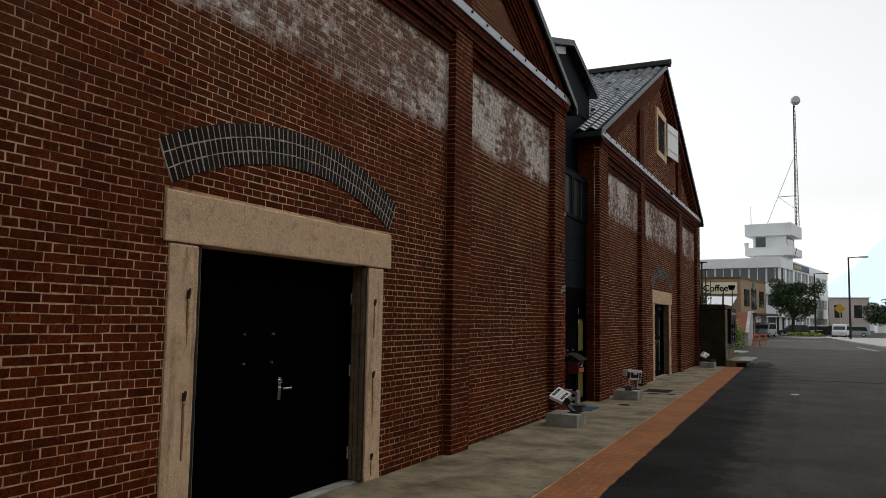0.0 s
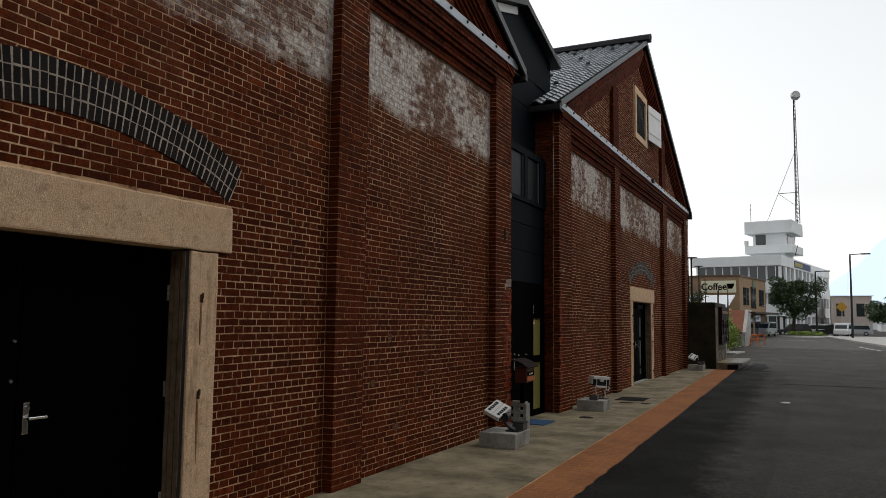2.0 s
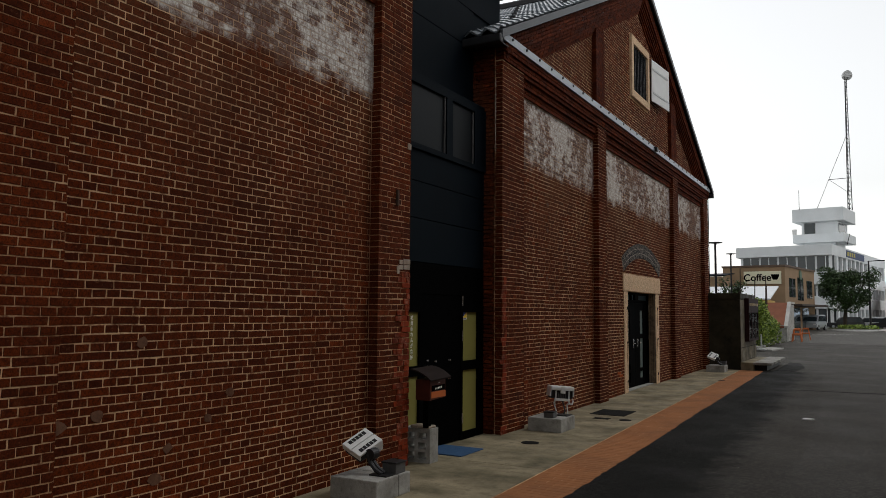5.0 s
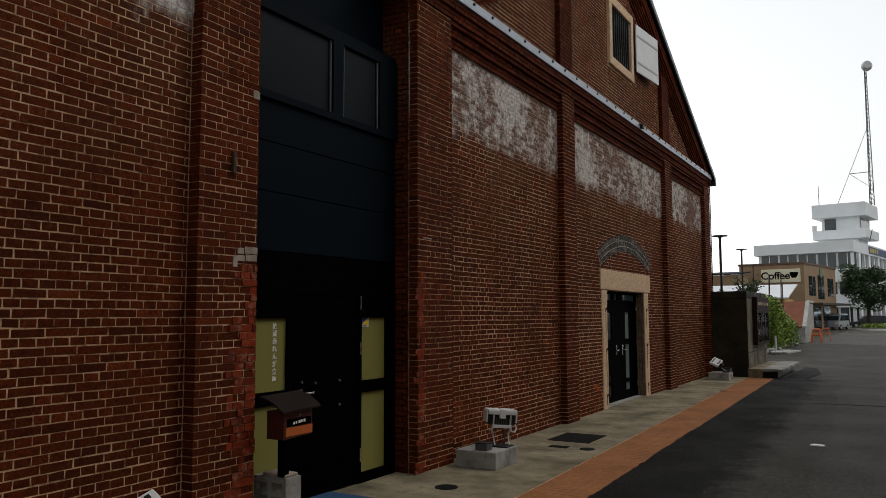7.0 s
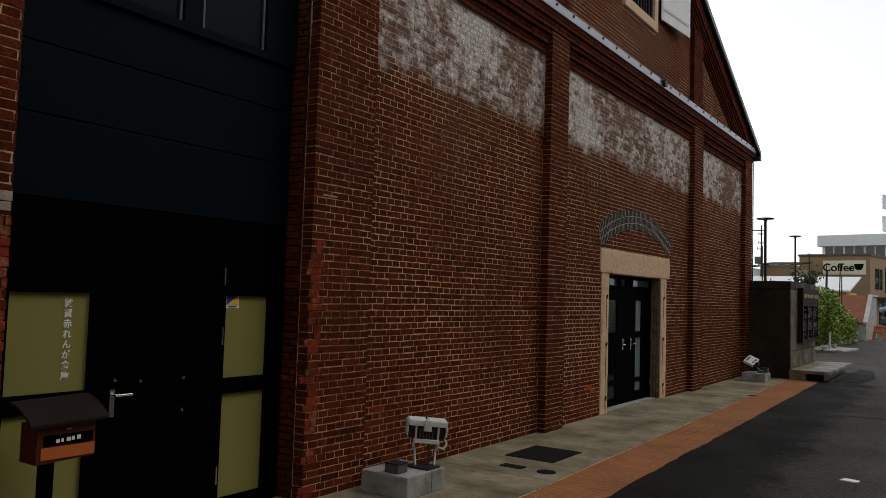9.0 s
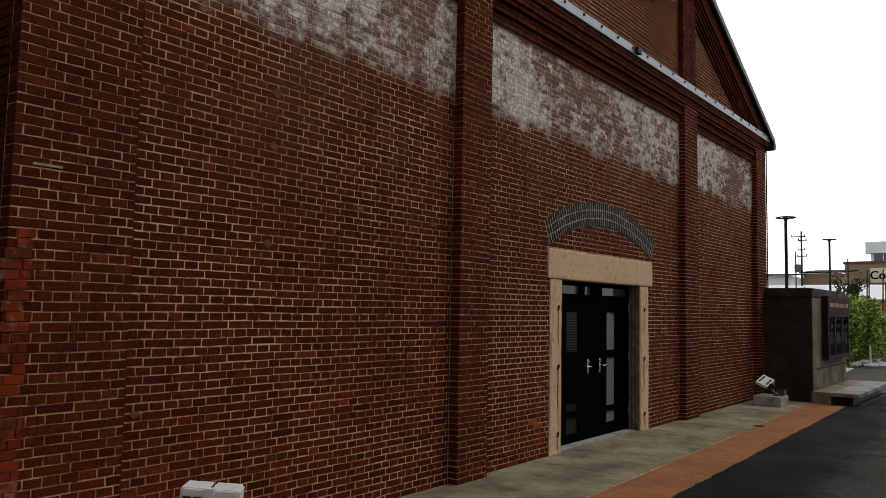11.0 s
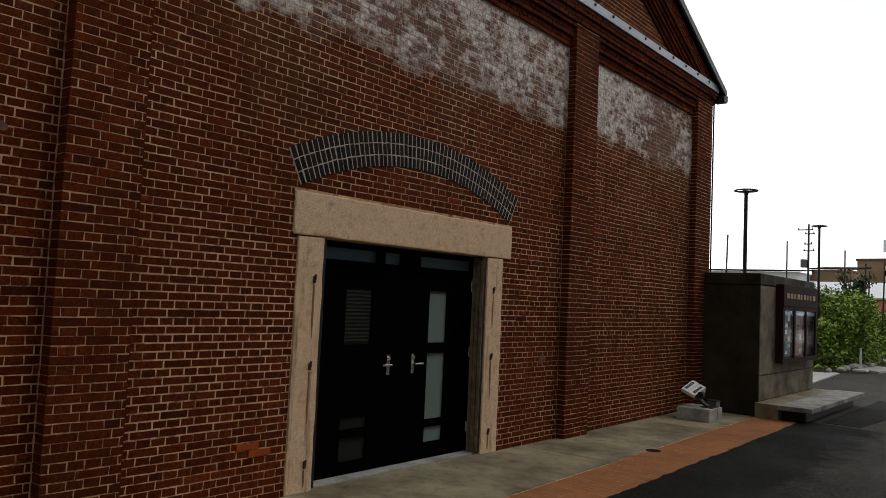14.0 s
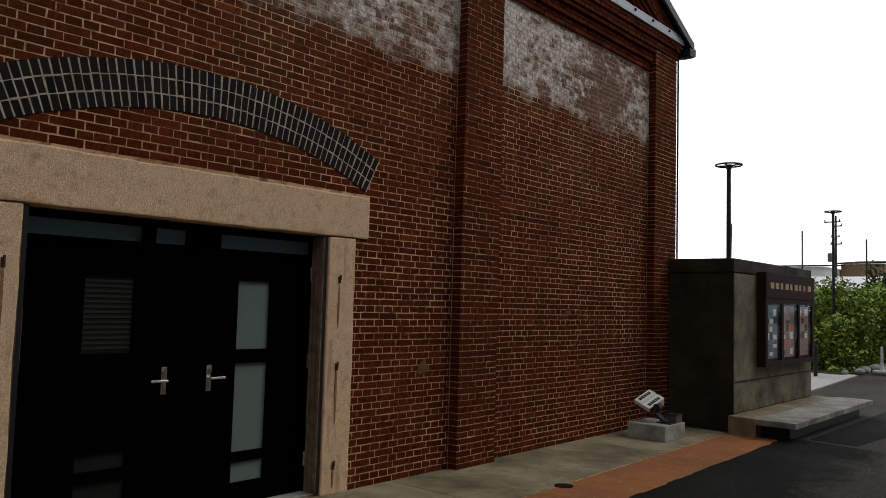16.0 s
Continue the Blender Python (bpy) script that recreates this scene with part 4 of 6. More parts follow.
part("sticker_bars", bx(XL - 0.0228, XL - 0.0215, 16.69, 16.775, 1.627, 1.638), plain("blue_sticker_bar", (0.04, 0.07, 0.30), 0.5), sticker, "blue lettering bar")

tagged(part("door_mat", bx(-4.62, -3.92, 15.55, 16.15, 0.003, 0.018, bevel=0.004), MAT_BLUE), "blue door mat on the concrete before the door", "mat")

# mailbox on a post in a hollow concrete block
mb = thing("mailbox", (-4.2, 15.1, 0), "dark red wooden mailbox with curved lid on a black post", "mailbox")


def hollow_block(xs, zs, y0, y1, holes):
    """An upright hollow block: a grid of cells between xs and zs, with the cells in holes left open right through."""
    bm = bmesh.new()
    v = {(i, k, q): bm.verts.new((x, y, z)) for i, x in enumerate(xs) for k, z in enumerate(zs) for q, y in enumerate((y0, y1))}
    solid = {(i, k) for i in range(len(xs) - 1) for k in range(len(zs) - 1)} - holes
    for i, k in sorted(solid):
        for q in (0, 1):
            bm.faces.new([v[a, b, q] for a, b in ((i, k), (i + 1, k), (i + 1, k + 1), (i, k + 1))])
        for (di, dk), (a, b) in (((-1, 0), ((i, k), (i, k + 1))), ((1, 0), ((i + 1, k), (i + 1, k + 1))), ((0, -1), ((i, k), (i + 1, k))), ((0, 1), ((i, k + 1), (i + 1, k + 1)))):
            if (i + di, k + dk) not in solid:
                bm.faces.new((v[(*a, 0)], v[(*b, 0)], v[(*b, 1)], v[(*a, 1)]))
    bmesh.ops.recalc_face_normals(bm, faces=bm.faces[:])
    return bm


bm = hollow_block((-4.39, -4.35, -4.235, -4.19, -4.075, -4.03), (0, 0.045, 0.125, 0.16, 0.235, 0.27, 0.345, 0.39), 15.0, 15.19, {(i, k) for i in (1, 3) for k in (1, 3, 5)})
part("base_block", bm, BLOCK, mb, "pale hollow concrete block standing on end")
bm = bx(-4.30, -4.05, 15.01, 15.18, 0.385, 0.42, bevel=0.014)
for v in bm.verts:
    v.co.z += 0.02 * noise.noise(v.co * 9)
part("cement_collar", bm, PALEMORTAR, mb, "lumpy cement round the foot of the post")
part("post", bx(-4.125, -4.055, 15.0, 15.07, 0.40, 0.74, bevel=0.006), BLACK, mb, "square black post")
bm = bmesh.new()
prism(bm, [(14.92, 0.72), (15.28, 0.735), (15.28, 0.965), (14.92, 0.95)], -4.175, -3.99)
part("box", bm, plain("dark_red_stained_wood", (0.085, 0.016, 0.008), 0.6, 0, 0.3, 0.4, 14.0), mb, "dark red stained wooden box")
bm = bmesh.new()
arc = [(-4.215 + 0.27 * f, 1.055 - 0.115 * f ** 1.9) for f in (0, 0.2, 0.4, 0.6, 0.8, 1.0)]
rows = [[bm.verts.new((x, y, z + up + 0.03 * (y - 14.86))) for x, z in arc] for y, up in ((14.86, 0.0), (15.34, 0.0), (15.34, 0.016), (14.86, 0.016))]
for a, b in ((0, 1), (1, 2), (2, 3), (3, 0)):
    for i in range(5):
        bm.faces.new((rows[a][i], rows[a][i + 1], rows[b][i + 1], rows[b][i]))
for i in (0, 5):
    bm.faces.new([rows[q][i] for q in range(4)])
bmesh.ops.recalc_face_normals(bm, faces=bm.faces[:])
part("lid", bm, plain("weathered_lid", (0.020, 0.0125, 0.0105), 0.85, 0, 0.1), mb, "weathered curved brown lid")
part("slot_panel", bx(-3.989, -3.983, 14.945, 15.275, 0.745, 0.815), ORANGE, mb, "orange panel")
part("mail_slot", bx(-3.989, -3.984, 14.96, 15.26, 0.825, 0.885), BLACK, mb, "black band round the lettering")
bm = bmesh.new()
for i, w in enumerate((0.022, 0.014, 0.026, 0.018, 0.024)):
    box(bm, -3.983, -3.981, 15.03 + i * 0.032, 15.03 + i * 0.032 + w, 0.838 + 0.002 * i, 0.858 + 0.003 * i)
part("label_marks", bm, PALEPAINT, mb, "small white lettering bars")
part("latch", bx(-3.989, -3.978, 15.09, 15.12, 0.91, 0.918), CHROME, mb)


# ---------------------------------------------------------------- floodlights on concrete blocks
def base_blocks(fl):
    for y0, y1 in ((-0.29, 0.075), (0.08, 0.285)):
        local(part("base_block", bx(-0.255, 0.265, y0, y1, 0.0, 0.20, bevel=0.014), BLOCK, fl, "cast concrete block"))


def flood_back(x, y, label):
    """A lamp seen on its slotted white back, on a bent dark arm."""
    fl = thing("floodlight", (x, y, 0), label, "floodlight", "facade floodlights")
    base_blocks(fl)
    u, v = Vector((0.083, 0.260, 0.125)).normalized(), Vector((0.223, -0.028, -0.090)).normalized()
    n = u.cross(v).normalized()
    n = n if n.z > 0 else -n
    v = u.cross(n)
    head = Matrix.Translation((-0.10, 0.0, 0.475)) @ Matrix((u, v, n)).transposed().to_4x4()
    local(part("visor", bx(-0.15, 0.15, -0.123, -0.006, -0.012, 0.012, bevel=0.008, m=head), WHITE, fl, "white slotted back plate"))
    local(part("visor", bx(-0.15, 0.15, 0.006, 0.123, -0.012, 0.012, bevel=0.008, m=head), WHITE, fl, "white slotted back plate"))
    local(part("centre_strip", bx(-0.145, 0.145, -0.03, 0.03, -0.016, -0.002, m=head), LAMPGREY, fl, "pale strip between the plates"))
    for q in (-0.075, 0.075):
        sl = local(part("slot", bx(-0.105, 0.105, q - 0.022, q + 0.022, 0.0125, 0.0145, bevel=0.0009, m=head), DARK, fl, "dark slot with pale bars"))
        for k in range(4):
            local(part("bar", bx(-0.066 + k * 0.042, -0.060 + k * 0.042, q - 0.018, q + 0.018, 0.0147, 0.018, m=head), LAMPGREY, sl))
    local(part("housing", bx(-0.135, 0.135, -0.11, 0.11, -0.10, -0.014, bevel=0.02, m=head), DARK, fl, "dark lamp housing"))
    local(part("cheek", bx(-0.145, -0.13, -0.12, 0.12, -0.055, 0.0, bevel=0.004, m=head), WHITE, fl, "white lip"))
    local(part("cheek", bx(-0.02, 0.148, 0.112, 0.125, -0.11, 0.0, bevel=0.004, m=head), WHITE, fl, "white side cheek"))
    bm = tube(bmesh.new(), (0.03, -0.07, 0.385), (0.03, 0.03, 0.385), 0.052, 0.052, 18)
    local(part("knuckle", bm, DARK, fl, "round dark pivot"))
    bm = bmesh.new()
    for y0 in (-0.055, 0.0):
        pts = [Vector(p) for p in ((0.0, y0, 0.40), (0.03, y0, 0.31), (0.09, y0, 0.25), (0.16, y0, 0.215))]
        for a, b in zip(pts, pts[1:]):
            tube(bm, a, b, 0.022, 0.020, 8)
    local(part("arm", bm, DARK, fl, "bent dark steel arm"))
    local(part("foot_plate", bx(0.05, 0.24, -0.10, 0.05, 0.20, 0.214, bevel=0.003), DARK, fl, "dark foot plate"))
    jb = local(part("junction_box", bx(0.09, 0.245, 0.06, 0.23, 0.20, 0.295, bevel=0.008), LAMPDARK, fl, "grey junction box"))
    local(part("lid", bx(0.082, 0.253, 0.052, 0.238, 0.295, 0.31, bevel=0.004), DARK, jb))
    return fl


def flood_front(x, y, label):
    """A lamp with two white visor flaps over a dark body, on thin bent legs."""
    fl = thing("floodlight", (x, y, 0), label, "floodlight", "facade floodlights")
    base_blocks(fl)
    head = Matrix.Translation((0.02, 0.25, -0.035)) @ Matrix.Rotation(radians(42), 4, "Z") @ Matrix.Rotation(radians(4), 4, "Y") @ Matrix.Diagonal((0.95, 0.9, 1.0, 1.0))
    for q in (-1, 1):
        bm = bx(q * 0.10 - 0.088, q * 0.10 + 0.088, -0.10, -0.075, 0.592, 0.645, bevel=0.012, m=head)
        box(bm, q * 0.10 - 0.088, q * 0.10 + 0.088, -0.09, 0.12, 0.632, 0.652, bevel=0.008, m=head)
        local(part("visor", bm, WHITE, fl, "white visor flap"))
        local(part("cheek", bx(q * 0.192 - 0.008, q * 0.192 + 0.008, -0.07, 0.12, 0.50, 0.64, bevel=0.006, m=head), WHITE, fl, "white side cheek"))
        local(part("side_bar", bx(q * 0.11 - 0.010, q * 0.11 + 0.010, -0.088, -0.07, 0.46, 0.60, bevel=0.004, m=head), LAMPGREY, fl, "pale upright of the yoke"))
        bm = bmesh.new()
        pts = [head @ Vector(p) for p in ((q * 0.112, -0.075, 0.47), (q * 0.122, -0.06, 0.41), (q * 0.104, -0.03, 0.37), (q * 0.09, -0.14, 0.235))]
        for k, (a, b) in enumerate(zip(pts, pts[1:])):
            tube(bm, a, b, 0.015 if k < 2 else 0.009, 0.013 if k < 2 else 0.009, 8)
        local(part("leg", bm, LAMPGREY, fl, "thin bent leg"))
    local(part("clip", bx(-0.038, 0.038, -0.115, -0.06, 0.55, 0.655, bevel=0.008, m=head), WHITE, fl, "white centre clip"))
    body = local(part("housing", bx(-0.18, 0.18, -0.06, 0.11, 0.47, 0.63, bevel=0.02, m=head), DARK, fl, "dark lamp housing"))
    for k in range(5):
        local(part("fin", bx(-0.07 + k * 0.03, -0.06 + k * 0.03, -0.075, -0.055, 0.48, 0.56, m=head), LAMPDARK, body))
    local(part("trim_bar", bx(-0.122, 0.122, -0.10, -0.075, 0.437, 0.475, bevel=0.006, m=head), WHITE, fl, "white lower bar"))
    bm = bmesh.new()
    pts = [head @ Vector(p) for p in ((0.17, 0.0, 0.50), (0.21, -0.02, 0.44), (0.18, -0.05, 0.39), (0.13, -0.04, 0.40))]
    for a, b in zip(pts, pts[1:]):
        tube(bm, a, b, 0.009, seg=8)
    local(part("cable", bm, LAMPGREY, fl, "pale cable loop"))
    bm = bmesh.new()
    pts = [head @ Vector(p) for p in ((0.02, 0.0, 0.47), (0.035, -0.06, 0.38), (0.045, -0.11, 0.30), (0.01, -0.14, 0.235))]
    for a, b in zip(pts, pts[1:]):
        tube(bm, a, b, 0.011, seg=8)
    local(part("cable", bm, DARK, fl, "dark supply cable"))
    local(part("foot_plate", bx(-0.02, 0.24, 0.04, 0.24, 0.20, 0.216, bevel=0.003), DARK, fl, "dark foot plate"))
    jb = local(part("junction_box", bx(-0.02, 0.13, -0.25, -0.11, 0.20, 0.278, bevel=0.008), LAMPDARK, fl, "grey junction box"))
    local(part("lid", bx(-0.026, 0.136, -0.256, -0.104, 0.278, 0.29, bevel=0.004), DARK, jb))
    return fl


def local(ob):
    ob.matrix_parent_inverse = Matrix()
    return ob


flood_back(-3.78, 13.46, "white slotted floodlight on concrete blocks, aimed at the brick wall")
flood_front(-3.81, 18.20, "white floodlight on concrete blocks, its twin visors turned up")
flood_back(-3.76, 31.66, "white slotted floodlight on concrete blocks by the warehouse corner")

# ---------------------------------------------------------------- ground
bm = bmesh.new()
bmesh.ops.create_grid(bm, x_segments=2, y_segments=2, size=3000)
ground = tagged(part("ground", bm, ASPHALT), "worn grey asphalt road and yard", "road", kind="structure")


def flat(name, poly, z0, z1, material, label, category, parent=None):
    """A slab with the outline poly of (x, y)."""
    bm = bmesh.new()
    lo = [bm.verts.new((x, y, z0)) for x, y in poly]
    hi = [bm.verts.new((x, y, z1)) for x, y in poly]
    bm.faces.new(hi)
    bm.faces.new(lo[::-1])
    n = len(poly)
    for i in range(n):
        bm.faces.new((lo[i], lo[(i + 1) % n], hi[(i + 1) % n], hi[i]))
    bmesh.ops.recalc_face_normals(bm, faces=bm.faces[:])
    return tagged(part(name, bm, material, parent), label, category, kind="structure")


def x_inner(y):
    return -2.36 - 0.0275 * y


def x_outer(y):
    return -1.82 - 0.0225 * y


Y0, Y1 = -6.0, 32.75
for a, b in ((-6.0, -0.6), (-0.59, 3.4), (3.41, 7.4), (7.41, 11.4), (11.41, 15.4), (15.41, 19.4), (19.41, 23.4), (23.41, 27.4), (27.41, 32.8)):
    flat("pavement", [(-4.9, a), (x_inner(a) - 0.006, a), (x_inner(b) - 0.006, b), (-4.9, b)], -0.02, 0.005, APRON, "stained concrete apron along the foot of the wall", "pavement")
bed = flat("paver_bed", [(x_inner(Y0), Y0), (x_outer(Y0), Y0), (x_outer(Y1), Y1), (x_inner(Y1), Y1)], -0.02, 0.004, MORTAR, "strip of orange-brown pavers between concrete and asphalt", "pavement")
# dark asphalt patch with a ragged edge over the pavers
pr = random.Random(4)
edge = []
y = Y0
while y < Y1 + 0.4:
    edge.append((x_outer(y) - 0.01 + pr.uniform(-0.016, 0.014) + 0.005 * math.sin(y * 1.1), y))
    y += pr.uniform(0.05, 0.16)
outer = [(x_outer(y) + 1.75 + 0.1 * math.sin(y * 0.37) + pr.uniform(-0.06, 0.06), y) for _, y in reversed(edge[::4])]
strip = flat("asphalt_patch", edge + outer, -0.01, 0.0095, FRESH, "darker asphalt patch along the pavers", "road")
for v in strip.data.vertices:
    if v.co.x > x_outer(v.co.y) + 0.8 and v.co.z > 0:
        v.co.z = 0.0006
flat("asphalt_patch", [(-2.32, 33.15), (-1.75, 33.1), (-1.6, 35.0), (-1.9, 37.4), (-2.3, 37.9)], -0.01, 0.004, FRESH, "dark asphalt mend by the paving", "road")
flat("asphalt_patch", [(-1.7, 26.75), (3.2, 27.0), (3.2, 27.12), (-1.7, 26.88)], -0.01, 0.004, SEAL, "dark sealed joint across the road", "road")
# far road beyond the seam, coloured paler to stand for its sheen
flat("road", [(-4.3, 60.0), (1.0, 58.5), (30.0, 58.0), (30.0, 140.0), (-4.3, 140.0)], -0.01, 0.003, SHEENROAD, "far road asphalt, its colour paled for grazing sheen", "road")
# loose grit along the ragged edge of the patch
gr = random.Random(31)
verts, faces = [], []
for _ in range(130):
    y = gr.uniform(3.0, 33.0)
    x, q = x_outer(y) + abs(gr.gauss(0.15, 0.55)), gr.uniform(0.003, 0.009)
    n = len(verts)
    verts += [(x + q, y, 0.003), (x, y + q * 1.2, 0.003), (x - q, y, 0.003), (x, y - q, 0.003), (x + q * 0.2, y, 0.004 + q * 0.8)]
    faces += [(n, n + 1, n + 4), (n + 1, n + 2, n + 4), (n + 2, n + 3, n + 4), (n + 3, n, n + 4)]
me = bpy.data.meshes.new("grit")
me.from_pydata(verts, [], faces)
me.materials.append(BLOCK)
tagged(new("grit", me), "loose pale grit strewn on the dark asphalt", "gravel", kind="stuff")
flat("litter", [(-0.68, 21.48), (-0.52, 21.46), (-0.50, 21.56), (-0.64, 21.6)], 0.002, 0.012, WHITE, "scrap of white paper on the asphalt", "litter")

# manhole and drain covers in the apron
tagged(part("drain_cover", bx(-3.88, -3.28, 20.16, 20.92, 0.004, 0.012, bevel=0.003), GRATE), "square dark iron drain cover flush in the concrete", "drain cover")
for x, y, r in ((-3.14, 19.73, 0.10), (-3.61, 16.92, 0.12), (-3.10, 28.45, 0.09)):
    bm = tube(bmesh.new(), (x, y, 0.003), (x, y, 0.011), r, r * 0.97, 20)
    tagged(part("valve_cover", bm, GRATE), "small round iron cover in the concrete", "valve cover", "small iron covers")
tagged(part("valve_cover", bx(-3.66, -3.40, 19.66, 19.80, 0.004, 0.011), GRATE), "small oblong iron cover in the concrete", "valve cover", "small iron covers")

# ---------------------------------------------------------------- concrete shelter with a notice case
shelter = thing("concrete_block_hut", (-3.72, 34.6, 0), "dark concrete block hut against the warehouse corner", "hut")
# body and cap are much darker concrete than the front face
bm = bmesh.new()
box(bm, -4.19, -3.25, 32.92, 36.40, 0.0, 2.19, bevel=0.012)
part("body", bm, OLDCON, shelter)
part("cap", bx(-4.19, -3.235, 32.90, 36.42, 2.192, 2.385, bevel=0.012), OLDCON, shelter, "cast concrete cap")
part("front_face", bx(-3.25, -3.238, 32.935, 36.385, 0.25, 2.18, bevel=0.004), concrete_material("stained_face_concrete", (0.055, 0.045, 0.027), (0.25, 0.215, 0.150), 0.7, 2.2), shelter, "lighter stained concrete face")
part("pour_line", bx(-3.2378, -3.232, 32.95, 36.37, 0.66, 0.685, bevel=0.002), OLDCON, shelter, "dark pour joint")
case = thing("notice_case", (-3.2, 34.95, 0.85), "maroon glazed notice case with posters, fixed to the concrete hut", "notice board")
part("back_box", bx(-3.245, -3.17, 33.80, 36.12, 0.85, 1.86), MAROON, case)
part("header", bx(-3.245, -3.10, 33.80, 36.12, 1.86, 2.24, bevel=0.008), MAROON, case, "maroon header board")
GOLD = plain("gold_lettering", (0.42, 0.27, 0.09), 0.5)
for i in range(9):
    w = pr.uniform(0.08, 0.17)
    part("letter_bar", bx(-3.10, -3.096, 33.98 + i * 0.22, 33.98 + i * 0.22 + w, 2.00, 2.09), GOLD, case)
bm = bmesh.new()
for a, b in ((33.80, 33.90), (34.50, 34.60), (35.30, 35.38), (36.02, 36.12)):
    box(bm, -3.168, -3.11, a, b, 0.85, 1.86)
for a, b in ((0.85, 0.93), (1.78, 1.86)):
    box(bm, -3.168, -3.112, 33.90, 36.02, a, b)
part("case_frame", bm, MAROON, case)
for i, (a, b) in enumerate(((33.90, 34.50), (34.60, 35.30), (35.38, 36.02))):
    part("poster", bx(-3.168, -3.164, a + 0.03, b - 0.03, 0.96, 1.75), (POSTER_B, POSTER_R, POSTER_R)[i], case, "sun-faded printed poster")
    part("glass_door", bx(-3.125, -3.12, a, b, 0.93, 1.78), GLASS, case)
    w, h = (b - a - 0.12) / 3, 0.72 / 6
    for q in range(3):
        for k in range(6):
            if pr.random() < 0.75:
                y0 = a + 0.06 + q * w
                part("poster_print", bx(-3.1635, -3.161, y0, y0 + w * pr.uniform(0.6, 1.0), 1.0 + k * h, 1.0 + k * h + h * pr.uniform(0.4, 0.95)), pr.choice((PALEPAINT, POSTER_B, BLOCK, ORANGE, WOOD) if i else (PALEPAINT, PALEPAINT, POSTER_B, DARK)), case)

step = thing("paving_step", (-2.8, 34.5, 0), "low concrete step with pale slab edge before the hut", "step", kind="structure")
part("plinth", bx(-3.232, -2.86, 32.70, 36.5, 0.0, 0.245, bevel=0.006), APRON, step)
# solid block, its dark colour stands for the shade under the slabs
part("toe", bx(-2.85, -2.50, 32.9, 36.4, 0.0, 0.17), DARK, step, "block under the slabs, coloured dark as recess shade")
for i in range(6):
    part("slab", bx(-2.855, -2.33, 32.60 + i * 0.66, 32.60 + i * 0.66 + 0.65, 0.18, 0.255, bevel=0.006), STEPSLAB, step, "pale concrete slab")

# pale paving and verge beyond the hut
flat("pavement", [(-6.5, 37.2), (-4.05, 37.0), (-4.25, 40.6), (-4.6, 45.2), (-6.5, 45.2)], -0.01, 0.03, SLAB, "pale paved forecourt", "pavement")
flat("pavement", [(-4.95, 47.9), (-3.85, 46.9), (-3.6, 49.6), (-4.9, 50.2)], -0.01, 0.06, SLAB, "pale paved crossing to a gate", "pavement")
flat("planting_bed", [(-16, 44.8), (-4.9, 44.8), (-4.5, 60), (-16, 60)], -0.01, 0.05, EARTH, "weedy planting bed", "planting bed")


# ---------------------------------------------------------------- planting
def leaves(name, blobs, count, size, material, parent, seed):
    """Many small folded leaves scattered over the skins of uneven clumps: blobs of (centre, radii)."""
    r = random.Random(seed)
    verts, faces = [], []
    weights = [b[1][0] * b[1][2] for b in blobs]
    for _ in range(count):
        (cx, cy, cz), (ax, ay, az) = r.choices(blobs, weights)[0]
        th, u = r.uniform(0, 2 * math.pi), r.uniform(-1, 1)
        k = r.uniform(0.45, 1.08) ** 0.6
        q = math.sqrt(1 - u * u)
        p = Vector((cx + ax * k * q * math.cos(th), cy + ay * k * q * math.sin(th), cz + az * k * u))
        if p.z < 0.02:
            continue
        s = size * r.uniform(0.6, 1.4)
        e = Euler((r.uniform(-0.9, 0.9), r.uniform(-0.9, 0.9), r.uniform(0, 6.28))).to_matrix()
        n = len(verts)
        for a in ((-0.5, 0, 0), (0, -0.28, 0.07), (0.55, 0, 0), (0, 0.28, 0.07)):
            verts.append(tuple(p + e @ Vector(a) * s))
        faces += [(n, n + 1, n + 2), (n, n + 2, n + 3)]
    me = bpy.data.meshes.new(name)
    me.from_pydata(verts, [], faces)
    me.materials.append(material)
    ob = new(name, me)
    ob.parent = parent
    ob.matrix_parent_inverse = Matrix.Translation(parent_origin(parent)).inverted()
    return ob


def shrub(x, y, w, h, seed, label, material=LEAF, leaf=0.13):
    r = random.Random(seed)
    s = thing("shrub", (x, y, 0.04), label, "shrub", "shrubs of the planting bed")
    bm = bmesh.new()
    blobs = []
    for i in range(7):
        a = r.uniform(0, 6.28)
        d = r.uniform(0.1, 0.75) * w / 2
        top = Vector((x + d * math.cos(a), y + d * math.sin(a), h * r.uniform(0.45, 0.85)))
        tube(bm, (x + 0.1 * math.cos(a), y + 0.1 * math.sin(a), 0.03), top, 0.025, 0.008, 6)
        blobs.append((tuple(top), (w * r.uniform(0.18, 0.34), w * r.uniform(0.18, 0.34), h * r.uniform(0.13, 0.26))))
        blobs.append(((top.x + r.uniform(-0.3, 0.3), top.y, max(0.25, top.z * 0.45)), (w * 0.22, w * 0.22, h * 0.2)))
    part("stems", bm, BARK, s)
    leaves("foliage", blobs, int(2600 * w * h / 3), leaf, material, s, seed)
    return s


